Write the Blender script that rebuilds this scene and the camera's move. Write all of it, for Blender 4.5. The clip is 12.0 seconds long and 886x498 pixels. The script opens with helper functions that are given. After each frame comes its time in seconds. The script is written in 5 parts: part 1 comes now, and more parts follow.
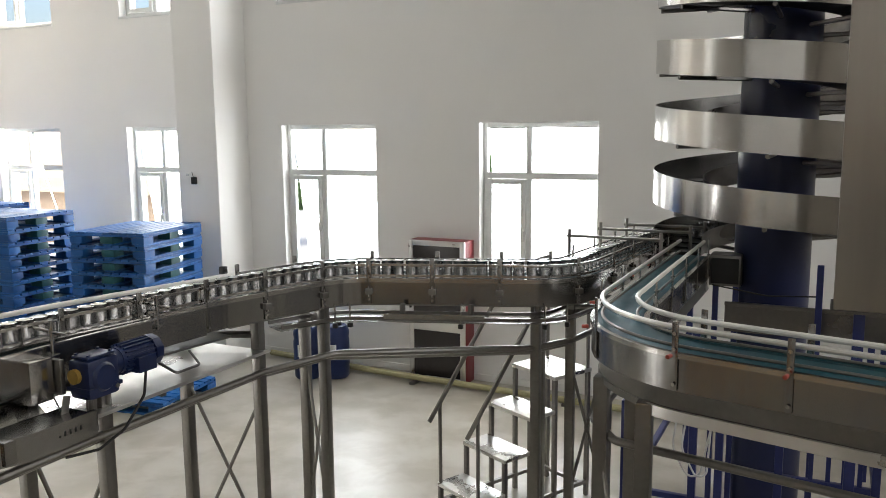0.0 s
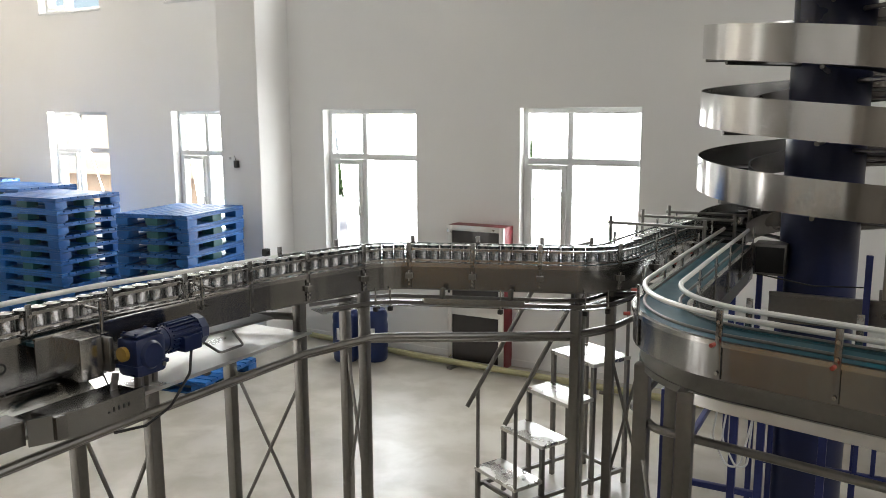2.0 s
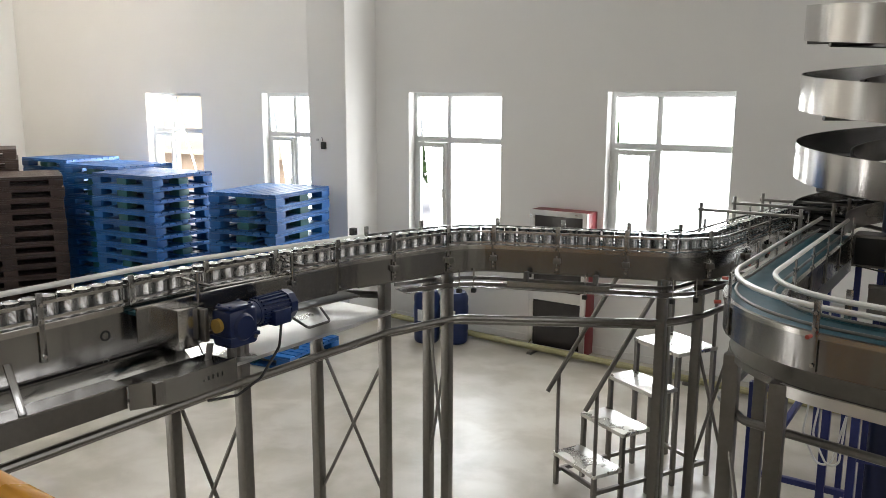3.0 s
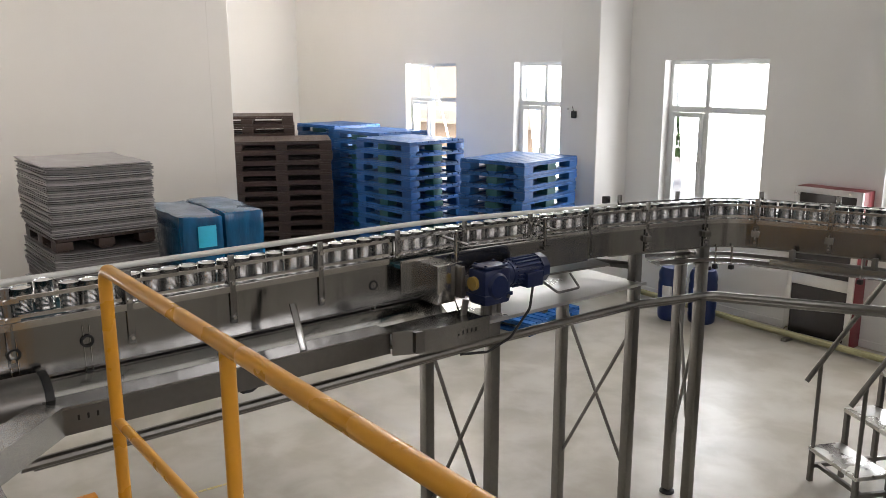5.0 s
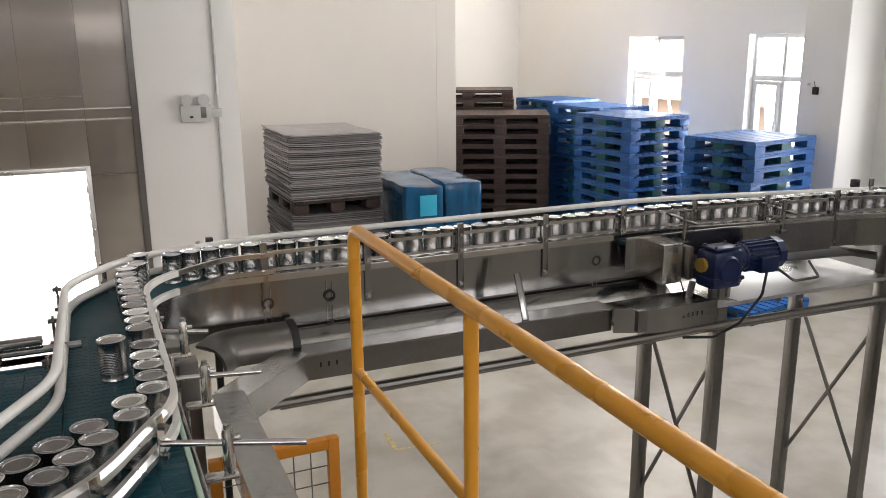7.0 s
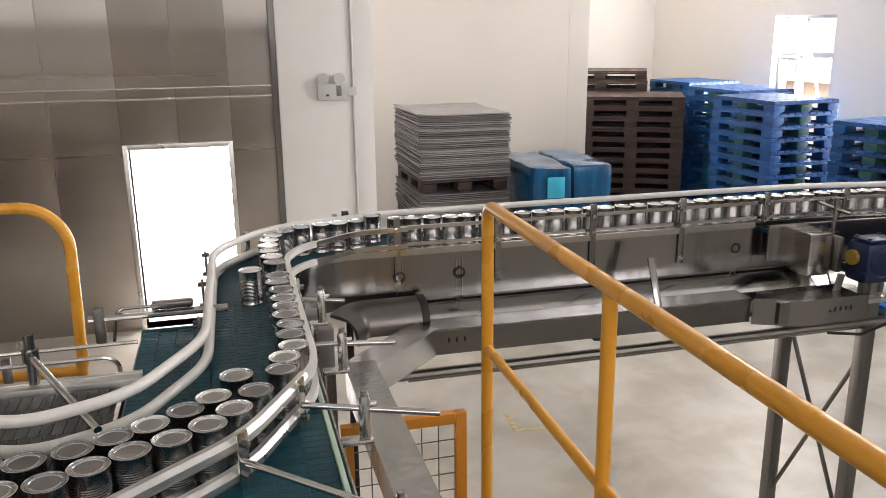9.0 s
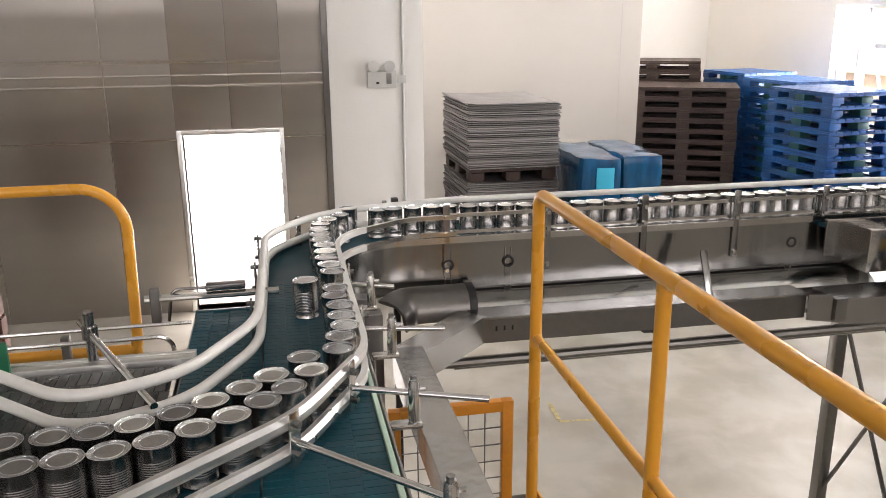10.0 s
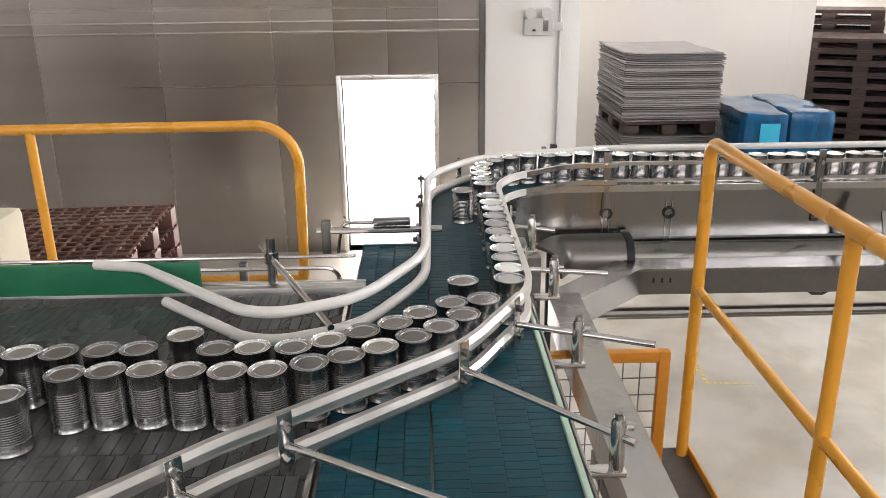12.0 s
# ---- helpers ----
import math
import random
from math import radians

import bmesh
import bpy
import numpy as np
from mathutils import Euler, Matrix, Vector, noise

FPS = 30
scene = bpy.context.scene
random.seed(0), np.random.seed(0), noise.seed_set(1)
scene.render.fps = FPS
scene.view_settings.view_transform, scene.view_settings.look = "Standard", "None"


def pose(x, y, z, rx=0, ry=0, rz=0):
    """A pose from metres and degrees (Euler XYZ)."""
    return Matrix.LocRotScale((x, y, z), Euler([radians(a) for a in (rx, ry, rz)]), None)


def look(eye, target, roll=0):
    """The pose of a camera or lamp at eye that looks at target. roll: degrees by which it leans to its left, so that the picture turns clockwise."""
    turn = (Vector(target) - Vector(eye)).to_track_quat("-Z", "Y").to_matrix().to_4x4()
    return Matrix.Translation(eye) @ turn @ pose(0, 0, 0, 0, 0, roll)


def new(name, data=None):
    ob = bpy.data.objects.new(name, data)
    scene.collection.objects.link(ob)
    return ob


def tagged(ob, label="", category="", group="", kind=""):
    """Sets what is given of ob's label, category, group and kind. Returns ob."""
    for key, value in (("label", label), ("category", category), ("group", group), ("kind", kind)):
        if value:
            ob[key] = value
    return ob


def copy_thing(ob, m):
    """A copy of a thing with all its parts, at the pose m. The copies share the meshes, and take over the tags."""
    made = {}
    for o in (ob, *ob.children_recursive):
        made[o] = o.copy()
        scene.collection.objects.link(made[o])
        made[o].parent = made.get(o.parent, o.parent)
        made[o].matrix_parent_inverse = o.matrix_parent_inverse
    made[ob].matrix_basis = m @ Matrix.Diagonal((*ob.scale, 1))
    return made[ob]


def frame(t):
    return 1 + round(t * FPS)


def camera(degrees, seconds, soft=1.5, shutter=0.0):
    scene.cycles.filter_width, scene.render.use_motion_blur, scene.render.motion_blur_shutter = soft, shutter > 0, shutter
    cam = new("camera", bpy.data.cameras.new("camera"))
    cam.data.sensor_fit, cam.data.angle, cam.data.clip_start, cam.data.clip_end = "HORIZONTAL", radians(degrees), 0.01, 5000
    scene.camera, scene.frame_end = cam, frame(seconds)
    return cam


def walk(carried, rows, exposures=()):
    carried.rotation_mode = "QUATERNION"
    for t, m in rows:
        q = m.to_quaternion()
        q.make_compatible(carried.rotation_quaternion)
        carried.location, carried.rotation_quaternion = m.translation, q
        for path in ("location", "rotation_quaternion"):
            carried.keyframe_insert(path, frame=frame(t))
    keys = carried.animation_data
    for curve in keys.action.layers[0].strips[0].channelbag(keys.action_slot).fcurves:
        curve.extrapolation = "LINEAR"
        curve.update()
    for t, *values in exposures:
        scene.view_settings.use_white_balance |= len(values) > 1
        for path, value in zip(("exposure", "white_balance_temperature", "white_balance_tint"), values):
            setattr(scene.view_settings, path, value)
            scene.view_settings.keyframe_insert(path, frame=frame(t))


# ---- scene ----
cam = camera(57.25, 12.0, soft=0.75)
# seconds, eye x, y, z, yaw, pitch, roll
ROWS = [
    (0, 0.0456, 0.0501, 2.8710, 25.960, -8.322, -0.529),
    (0.5, 0.0410, 0.0503, 2.8717, 26.051, -8.461, -0.448),
    (1, 0.0383, 0.0472, 2.8717, 26.316, -8.644, -0.394),
    (1.5, 0.0368, 0.0430, 2.8701, 27.060, -8.916, -0.270),
    (2, 0.0305, 0.0359, 2.8666, 28.632, -9.307, -0.225),
    (2.5, 0.0192, 0.0241, 2.8600, 31.088, -9.791, 0.001),
    (4.5, -0.0307, -0.0381, 2.8249, 46.772, -12.015, 0.069),
    (5, -0.0390, -0.0580, 2.8202, 51.276, -12.332, -0.139),
    (5.5, -0.0444, -0.0809, 2.8183, 55.587, -12.612, -0.358),
    (6, -0.0524, -0.1028, 2.8149, 59.574, -12.949, -0.397),
    (6.5, -0.0607, -0.1207, 2.8121, 63.105, -13.408, -0.482),
    (7, -0.0671, -0.1348, 2.8096, 66.186, -13.946, -0.493),
    (7.5, -0.0722, -0.1460, 2.8060, 68.903, -14.401, -0.590),
    (9.5, -0.0881, -0.1752, 2.7903, 76.677, -15.391, -0.555),
    (10, -0.0892, -0.1837, 2.7864, 78.343, -15.818, -0.404),
    (10.5, -0.0857, -0.1994, 2.7823, 80.448, -16.502, -0.092),
    (11, -0.0808, -0.2198, 2.7764, 83.057, -17.408, -0.291),
    (11.5, -0.0752, -0.2386, 2.7696, 85.901, -18.326, -0.473),
    (12, -0.0679, -0.2549, 2.7639, 88.669, -19.071, -0.692),
]
# seconds, stops, white balance
EXPOSURES = [
    (0.0, 1.01, 6620, 11),
    (2.5, 1.02, 6640, 11),
    (4.5, 0.89, 6690, 14),
    (5.5, 0.91, 6720, 15),
    (7.5, 1.18, 6750, 16),
    (9.5, 1.37, 6870, 18),
    (12.0, 1.65, 6680, 17),
]
walk(cam, [(t, pose(x, y, z, 90 + pitch, 0, yaw) @ pose(0, 0, 0, 0, 0, roll)) for t, x, y, z, yaw, pitch, roll in ROWS], EXPOSURES)

# ---- light ----
world = bpy.data.worlds.new("sky")
scene.world = world
world.use_nodes = True
wn = world.node_tree
sky = wn.nodes.new("ShaderNodeTexSky")
sky.sky_type, sky.sun_disc = "NISHITA", False
sky.sun_elevation, sky.sun_rotation = radians(48), radians(200)
sky.dust_density = 4.0
wn.links.new(sky.outputs[0], wn.nodes["Background"].inputs[0])
wn.nodes["Background"].inputs[1].default_value = 0.15

sun_data = bpy.data.lights.new("sun", "SUN")
sun_data.energy, sun_data.angle, sun_data.color = 1.2, radians(12), (1.0, 0.96, 0.9)
sun = new("sun", sun_data)
sun.matrix_world = look((-6, -14, 20), (0, 0, 0))


def window_light(name, centre, toward, w, h, power, colour=(1.0, 0.99, 0.97)):
    """Daylight that comes in through one opening."""
    d = bpy.data.lights.new(name, "AREA")
    d.shape, d.size, d.size_y, d.energy, d.color = "RECTANGLE", w, h, power, colour
    ob = new(name, d)
    ob.matrix_world = look(centre, toward)
    return ob


# ---- materials ----
def nodes(name):
    m = bpy.data.materials.new(name)
    m.use_nodes = True
    t = m.node_tree
    return m, t, t.nodes["Principled BSDF"]


def mk(name, col, rough=0.5, metal=0.0, var=0.12, scale=3.0, fine=40.0, bump=0.1, rvar=0.1, stretch=(1, 1, 1), each=0.0, coat=0.0, depth=0.004):
    """Paint, plastic or metal with a broad and a fine variation in colour, gloss and relief."""
    m, t, b = nodes(name)
    N, L = t.nodes.new, t.links.new
    co = N("ShaderNodeTexCoord")
    mp = N("ShaderNodeMapping")
    mp.inputs["Scale"].default_value = stretch
    L(co.outputs["Object"], mp.inputs[0])
    a, c = N("ShaderNodeTexNoise"), N("ShaderNodeTexNoise")
    a.inputs["Scale"].default_value, a.inputs["Detail"].default_value = scale, 5
    c.inputs["Scale"].default_value, c.inputs["Detail"].default_value = fine, 4
    L(mp.outputs[0], a.inputs[0]), L(mp.outputs[0], c.inputs[0])
    mix = N("ShaderNodeMix")
    mix.data_type = "FLOAT"
    mix.inputs[0].default_value = 0.4
    L(a.outputs[0], mix.inputs[2]), L(c.outputs[0], mix.inputs[3])
    src = mix.outputs[0]
    if each:
        inf, ad = N("ShaderNodeObjectInfo"), N("ShaderNodeMath")
        ad.operation = "MULTIPLY_ADD"
        ad.inputs[1].default_value, ad.inputs[2].default_value = each, -each / 2
        L(inf.outputs["Random"], ad.inputs[0])
        sm = N("ShaderNodeMath")
        L(src, sm.inputs[0]), L(ad.outputs[0], sm.inputs[1])
        src = sm.outputs[0]
    ramp = N("ShaderNodeValToRGB")
    ramp.color_ramp.elements[0].position, ramp.color_ramp.elements[1].position = 0.3, 0.7
    ramp.color_ramp.elements[0].color = (*[max(v * (1 - var), 0) for v in col], 1)
    ramp.color_ramp.elements[1].color = (*[min(v * (1 + var), 1) for v in col], 1)
    L(src, ramp.inputs[0]), L(ramp.outputs[0], b.inputs["Base Color"])
    rr = N("ShaderNodeMapRange")
    rr.inputs["To Min"].default_value, rr.inputs["To Max"].default_value = max(rough - rvar, 0.03), min(rough + rvar, 1)
    rr.inputs["From Min"].default_value, rr.inputs["From Max"].default_value = 0.3, 0.7
    L(a.outputs[0], rr.inputs[0]), L(rr.outputs[0], b.inputs["Roughness"])
    b.inputs["Metallic"].default_value = metal
    b.inputs["Coat Weight"].default_value = coat
    if bump:
        bp = N("ShaderNodeBump")
        bp.inputs["Strength"].default_value, bp.inputs["Distance"].default_value = bump, depth
        L(c.outputs[0], bp.inputs["Height"]), L(bp.outputs[0], b.inputs["Normal"])
    return m


STEEL = mk("brushed_steel", (0.32, 0.317, 0.31), 0.20, 1.0, 0.14, 1.6, 3.5, 1.0, 0.06, (1, 1, 0.10), each=0.3, depth=0.010)
# Darker copy of the steel; part of its depth stands for shade.
STEEL_DARK = mk("shade_toned_steel", (0.21, 0.20, 0.19), 0.34, 1.0, 0.12, 2.0, 30, 0.04, 0.08)
STEEL_LEG = mk("satin_steel_tube", (0.225, 0.215, 0.20), 0.34, 1.0, 0.12, 2.0, 40, 0.04, 0.06)
STEEL_SHEET = mk("bright_sheet", (0.58, 0.57, 0.55), 0.18, 1.0, 0.07, 1.5, 10, 0.07, 0.05)
STEEL_TREAD = mk("tread_plate", (0.62, 0.61, 0.58), 0.30, 1.0, 0.12, 5.0, 60, 0.15, 0.1)
# Sheet steel with a paler base, standing for windows mirrored in the drip tray.
TRAY = mk("bright_tray_sheet", (0.78, 0.77, 0.75), 0.33, 1.0, 0.08, 2.5, 12, 0.25, 0.10, depth=0.006)
EDGE_GREEN = mk("pale_green_strip", (0.46, 0.62, 0.50), 0.45, 0, 0.08, 6, 60, 0.05)
MAST = mk("mast_sheet", (0.41, 0.375, 0.335), 0.33, 1.0, 0.08, 2.0, 14, 0.3, 0.06, (1, 1, 0.08))
TIN = mk("tinplate", (0.44, 0.435, 0.43), 0.24, 1.0, 0.06, 20, 120, 0.02, 0.04, each=0.3)
# The tone varies from lid to lid to stand for what each one reflects.
TIN_LID = mk("tinplate_lid", (0.78, 0.79, 0.82), 0.12, 1.0, 0.26, 15, 160, 0.05, 0.05, each=1.0)
WHITE_PLASTIC = mk("white_polymer_rail", (0.74, 0.73, 0.69), 0.38, 0, 0.06, 6, 80, 0.05)
TEAL = mk("teal_belt_plastic", (0.001, 0.056, 0.080), 0.42, 0, 0.25, 3, 60, 0.08, 0.10, each=0.2)
TEAL.node_tree.nodes["Principled BSDF"].inputs["Specular IOR Level"].default_value = 0.28
DARK_BELT = mk("dark_belt_plastic", (0.060, 0.063, 0.063), 0.28, 0, 0.30, 3, 60, 0.06, 0.08, each=0.3)
GREEN = mk("green_polymer", (0.010, 0.16, 0.075), 0.42, 0, 0.12, 4, 50, 0.05)
YELLOW = mk("yellow_gloss_paint", (0.78, 0.36, 0.035), 0.30, 0, 0.035, 5, 70, 0.03, coat=0.25)
AMBER = mk("amber_seal_plastic", (0.30, 0.19, 0.03), 0.45, 0, 0.15, 8, 60, 0.05)
ORANGE = mk("orange_paint", (0.66, 0.25, 0.02), 0.4, 0, 0.12, 5, 60, 0.08)
MOTOR = mk("navy_gloss_enamel", (0.005, 0.014, 0.062), 0.36, 0, 0.25, 6, 70, 0.15, coat=0.12)
NAVY = mk("navy_column_paint", (0.011, 0.018, 0.070), 0.34, 0, 0.15, 2, 40, 0.06)
FRAME_BLUE = mk("blue_frame_paint", (0.020, 0.030, 0.140), 0.4, 0, 0.2, 4, 50, 0.06)
BLACK = mk("black_rubber", (0.012, 0.012, 0.012), 0.5, 0, 0.2, 10, 90, 0.1)
RED = mk("red_enamel", (0.20, 0.020, 0.026), 0.42, 0, 0.1, 5, 60, 0.05)
RED_CAP = mk("red_plastic", (0.36, 0.06, 0.04), 0.4, 0, 0.1, 20, 90, 0.05)
WHITE_FRAME = mk("white_pvc", (0.66, 0.67, 0.66), 0.4, 0, 0.05, 4, 60, 0.03)
ALU = mk("aluminium", (0.70, 0.69, 0.67), 0.35, 1.0, 0.08, 6, 80, 0.04)
DARK_GLASS = mk("dark_glass", (0.03, 0.025, 0.025), 0.12, 0, 0.1, 2, 20, 0.0, 0.02)
WALL = mk("white_wall_paint", (0.80, 0.79, 0.765), 0.75, 0, 0.035, 0.7, 90, 0.12, 0.05)
# Cream paint, its base also darkened for the recess lying far from the windows.
WALL_WARM = mk("cream_paint_shade_tone", (0.63, 0.585, 0.53), 0.7, 0, 0.035, 0.7, 90, 0.10, 0.05)
CEIL = mk("ceiling_paint", (0.78, 0.78, 0.76), 0.85, 0, 0.04, 0.7, 60, 0.1)
PANEL_WHITE = mk("white_sandwich_panel", (0.76, 0.75, 0.72), 0.45, 0, 0.03, 1.0, 60, 0.04)
BLUE_PALLET = mk("blue_pallet_plastic", (0.007, 0.088, 0.29), 0.42, 0, 0.18, 5, 70, 0.1, each=0.8)
GREEN_BLOCK = mk("green_pallet_plastic", (0.006, 0.075, 0.085), 0.45, 0, 0.2, 5, 70, 0.1)
BROWN_PALLET = mk("brown_pallet_plastic", (0.038, 0.021, 0.016), 0.5, 0, 0.22, 5, 70, 0.1, each=0.5)
LATTICE = mk("russet_lattice_plastic", (0.125, 0.058, 0.042), 0.5, 0, 0.22, 5, 70, 0.1, each=0.5)
GREY_BOARD = mk("grey_layer_board", (0.215, 0.20, 0.195), 0.6, 0, 0.35, 6, 60, 0.1, each=1.0)
WRAP = mk("blue_stretch_film", (0.001, 0.075, 0.18), 0.16, 0, 0.45, 4, 9, 0.6, 0.08, (1, 2.2, 0.5), coat=0.4, depth=0.012)
WRAP_TAG = mk("cyan_label", (0.02, 0.42, 0.62), 0.4, 0, 0.08, 6, 50, 0.03)
BLUE_DRUM = mk("blue_drum_plastic", (0.012, 0.028, 0.110), 0.38, 0, 0.15, 5, 60, 0.06)
LABEL = mk("paper_label", (0.7, 0.7, 0.68), 0.6, 0, 0.06, 8, 60, 0.03)
LAMP_GREY = mk("pale_grey_plastic", (0.52, 0.52, 0.50), 0.45, 0, 0.06, 8, 60, 0.03)
PIPE_YELLOW = mk("yellow_pipe_paint", (0.40, 0.37, 0.20), 0.5, 0, 0.2, 5, 60, 0.06)
CREAM = mk("cream_enamel", (0.72, 0.66, 0.50), 0.4, 0, 0.06, 4, 50, 0.04)
DECK = mk("brown_deck_steel", (0.10, 0.088, 0.080), 0.55, 0.3, 0.3, 4, 40, 0.2)
TAPE = mk("yellow_floor_tape", (0.50, 0.41, 0.18), 0.6, 0, 0.3, 30, 90, 0.05)
FOLIAGE = mk("far_foliage", (0.05, 0.10, 0.03), 0.8, 0, 0.4, 0.4, 3, 0.2)
FAR_BRICK = mk("brown_render", (0.40, 0.32, 0.25), 0.85, 0, 0.2, 0.8, 9, 0.1)
FAR_WALL = mk("far_facade", (0.62, 0.55, 0.44), 0.8, 0, 0.1, 0.4, 6, 0.1)
GROUND = mk("pale_yard_concrete", (0.68, 0.67, 0.64), 0.85, 0, 0.06, 0.3, 8, 0.1)


def concrete():
    """Polished screed: pale, cloudy, slightly glossy, with stains and scuffs."""
    m, t, b = nodes("polished_screed")
    N, L = t.nodes.new, t.links.new
    co = N("ShaderNodeTexCoord")
    sizes = []
    for sc, det in ((0.55, 3), (2.3, 9), (34, 4)):
        n = N("ShaderNodeTexNoise")
        n.inputs["Scale"].default_value, n.inputs["Detail"].default_value = sc, det
        n.inputs["Distortion"].default_value = 0.25
        L(co.outputs["Object"], n.inputs[0])
        sizes.append(n)
    r1, r2 = N("ShaderNodeValToRGB"), N("ShaderNodeValToRGB")
    r1.color_ramp.elements[0].position, r1.color_ramp.elements[1].position = 0.32, 0.68
    r1.color_ramp.elements[0].color, r1.color_ramp.elements[1].color = (0.40, 0.375, 0.325, 1), (0.525, 0.495, 0.435, 1)
    r2.color_ramp.elements[0].position, r2.color_ramp.elements[1].position = 0.33, 0.66
    r1.color_ramp.interpolation = r2.color_ramp.interpolation = "EASE"
    r2.color_ramp.elements[0].color, r2.color_ramp.elements[1].color = (0.76, 0.73, 0.68, 1), (1, 1, 1, 1)
    L(sizes[0].outputs[0], r1.inputs[0]), L(sizes[1].outputs[0], r2.inputs[0])
    mx = N("ShaderNodeMix")
    mx.data_type, mx.blend_type = "RGBA", "MULTIPLY"
    mx.inputs[0].default_value = 1.0
    L(r1.outputs[0], mx.inputs[6]), L(r2.outputs[0], mx.inputs[7]), L(mx.outputs[2], b.inputs["Base Color"])
    rr = N("ShaderNodeMapRange")
    rr.interpolation_type = "SMOOTHSTEP"
    rr.inputs["From Min"].default_value, rr.inputs["From Max"].default_value = 0.15, 0.85
    rr.inputs["To Min"].default_value, rr.inputs["To Max"].default_value = 0.27, 0.37
    L(sizes[0].outputs[0], rr.inputs[0]), L(rr.outputs[0], b.inputs["Roughness"])
    bp = N("ShaderNodeBump")
    bp.inputs["Strength"].default_value, bp.inputs["Distance"].default_value = 0.06, 0.004
    L(sizes[2].outputs[0], bp.inputs["Height"]), L(bp.outputs[0], b.inputs["Normal"])
    return m


SCREED = concrete()


def rolled_sheet():
    """Thin stainless cladding: long level ripples from the rolling, fine grain, a few dull stains."""
    m, t, b = nodes("wall_panel_steel")
    N, L = t.nodes.new, t.links.new
    co = N("ShaderNodeTexCoord")
    made = []
    for stretch, sc, det in (((1, 0.03, 1.5), 1.0, 1), ((1, 0.03, 5.0), 1.0, 1), ((1, 0.04, 8.0), 1.0, 2)):
        mp, n = N("ShaderNodeMapping"), N("ShaderNodeTexNoise")
        mp.inputs["Scale"].default_value = stretch
        n.inputs["Scale"].default_value, n.inputs["Detail"].default_value = sc, det
        L(co.outputs["Object"], mp.inputs[0]), L(mp.outputs[0], n.inputs[0])
        made.append(n)
    ramp = N("ShaderNodeValToRGB")
    ramp.color_ramp.elements[0].position, ramp.color_ramp.elements[1].position = 0.3, 0.7
    ramp.color_ramp.elements[0].color, ramp.color_ramp.elements[1].color = (0.455, 0.424, 0.396, 1), (0.485, 0.452, 0.424, 1)
    L(made[1].outputs[0], ramp.inputs[0]), L(ramp.outputs[0], b.inputs["Base Color"])
    rr = N("ShaderNodeMapRange")
    rr.inputs["From Min"].default_value, rr.inputs["From Max"].default_value = 0.3, 0.7
    rr.inputs["To Min"].default_value, rr.inputs["To Max"].default_value = 0.27, 0.32
    L(made[2].outputs[0], rr.inputs[0]), L(rr.outputs[0], b.inputs["Roughness"])
    b.inputs["Metallic"].default_value = 1.0
    b.inputs["Anisotropic"].default_value = 0.85
    tan = N("ShaderNodeTangent")
    tan.direction_type, tan.axis = "RADIAL", "Z"
    L(tan.outputs[0], b.inputs["Tangent"])
    last = None
    for n, depth in ((made[0], 0.036), (made[1], 0.0014)):
        bp = N("ShaderNodeBump")
        bp.inputs["Strength"].default_value, bp.inputs["Distance"].default_value = 1.0, depth
        L(n.outputs[0], bp.inputs["Height"])
        if last is not None:
            L(last.outputs[0], bp.inputs["Normal"])
        last = bp
    L(last.outputs[0], b.inputs["Normal"])
    return m


WALL_STEEL = rolled_sheet()


def pane_glass():
    m, t, b = nodes("window_glass")
    b.inputs["Base Color"].default_value = (0.96, 0.98, 0.97, 1)
    b.inputs["Roughness"].default_value = 0.02
    b.inputs["Transmission Weight"].default_value = 1.0
    b.inputs["IOR"].default_value = 1.05
    return m


GLASS = pane_glass()


# ---- mesh helpers ----
def box_bm(x0, y0, z0, x1, y1, z1, bev=0.0, bm=None):
    own = bmesh.new()
    bmesh.ops.create_cube(own, size=1, matrix=Matrix.LocRotScale(((x0 + x1) / 2, (y0 + y1) / 2, (z0 + z1) / 2), None, (abs(x1 - x0), abs(y1 - y0), abs(z1 - z0))))
    if bev:
        bmesh.ops.bevel(own, geom=own.edges[:], offset=bev, segments=2, affect="EDGES", profile=0.6)
    return merge(bm, own)


def merge(bm, own, m=None):
    """Adds one bmesh to another (or gives it back), moved by m."""
    if m is not None:
        own.transform(m)
    if bm is None:
        return own
    me = bpy.data.meshes.new("tmp")
    own.to_mesh(me)
    own.free()
    bm.from_mesh(me)
    bpy.data.meshes.remove(me)
    return bm


def cyl_bm(p, q, r, seg=14, bm=None, r2=None):
    """A closed cylinder or cone from p to q."""
    own = bmesh.new()
    p, q = Vector(p), Vector(q)
    d = q - p
    m = Matrix.Translation((p + q) / 2) @ d.to_track_quat("Z", "Y").to_matrix().to_4x4()
    bmesh.ops.create_cone(own, cap_ends=True, segments=seg, radius1=r, radius2=r if r2 is None else r2, depth=d.length, matrix=m)
    return merge(bm, own)


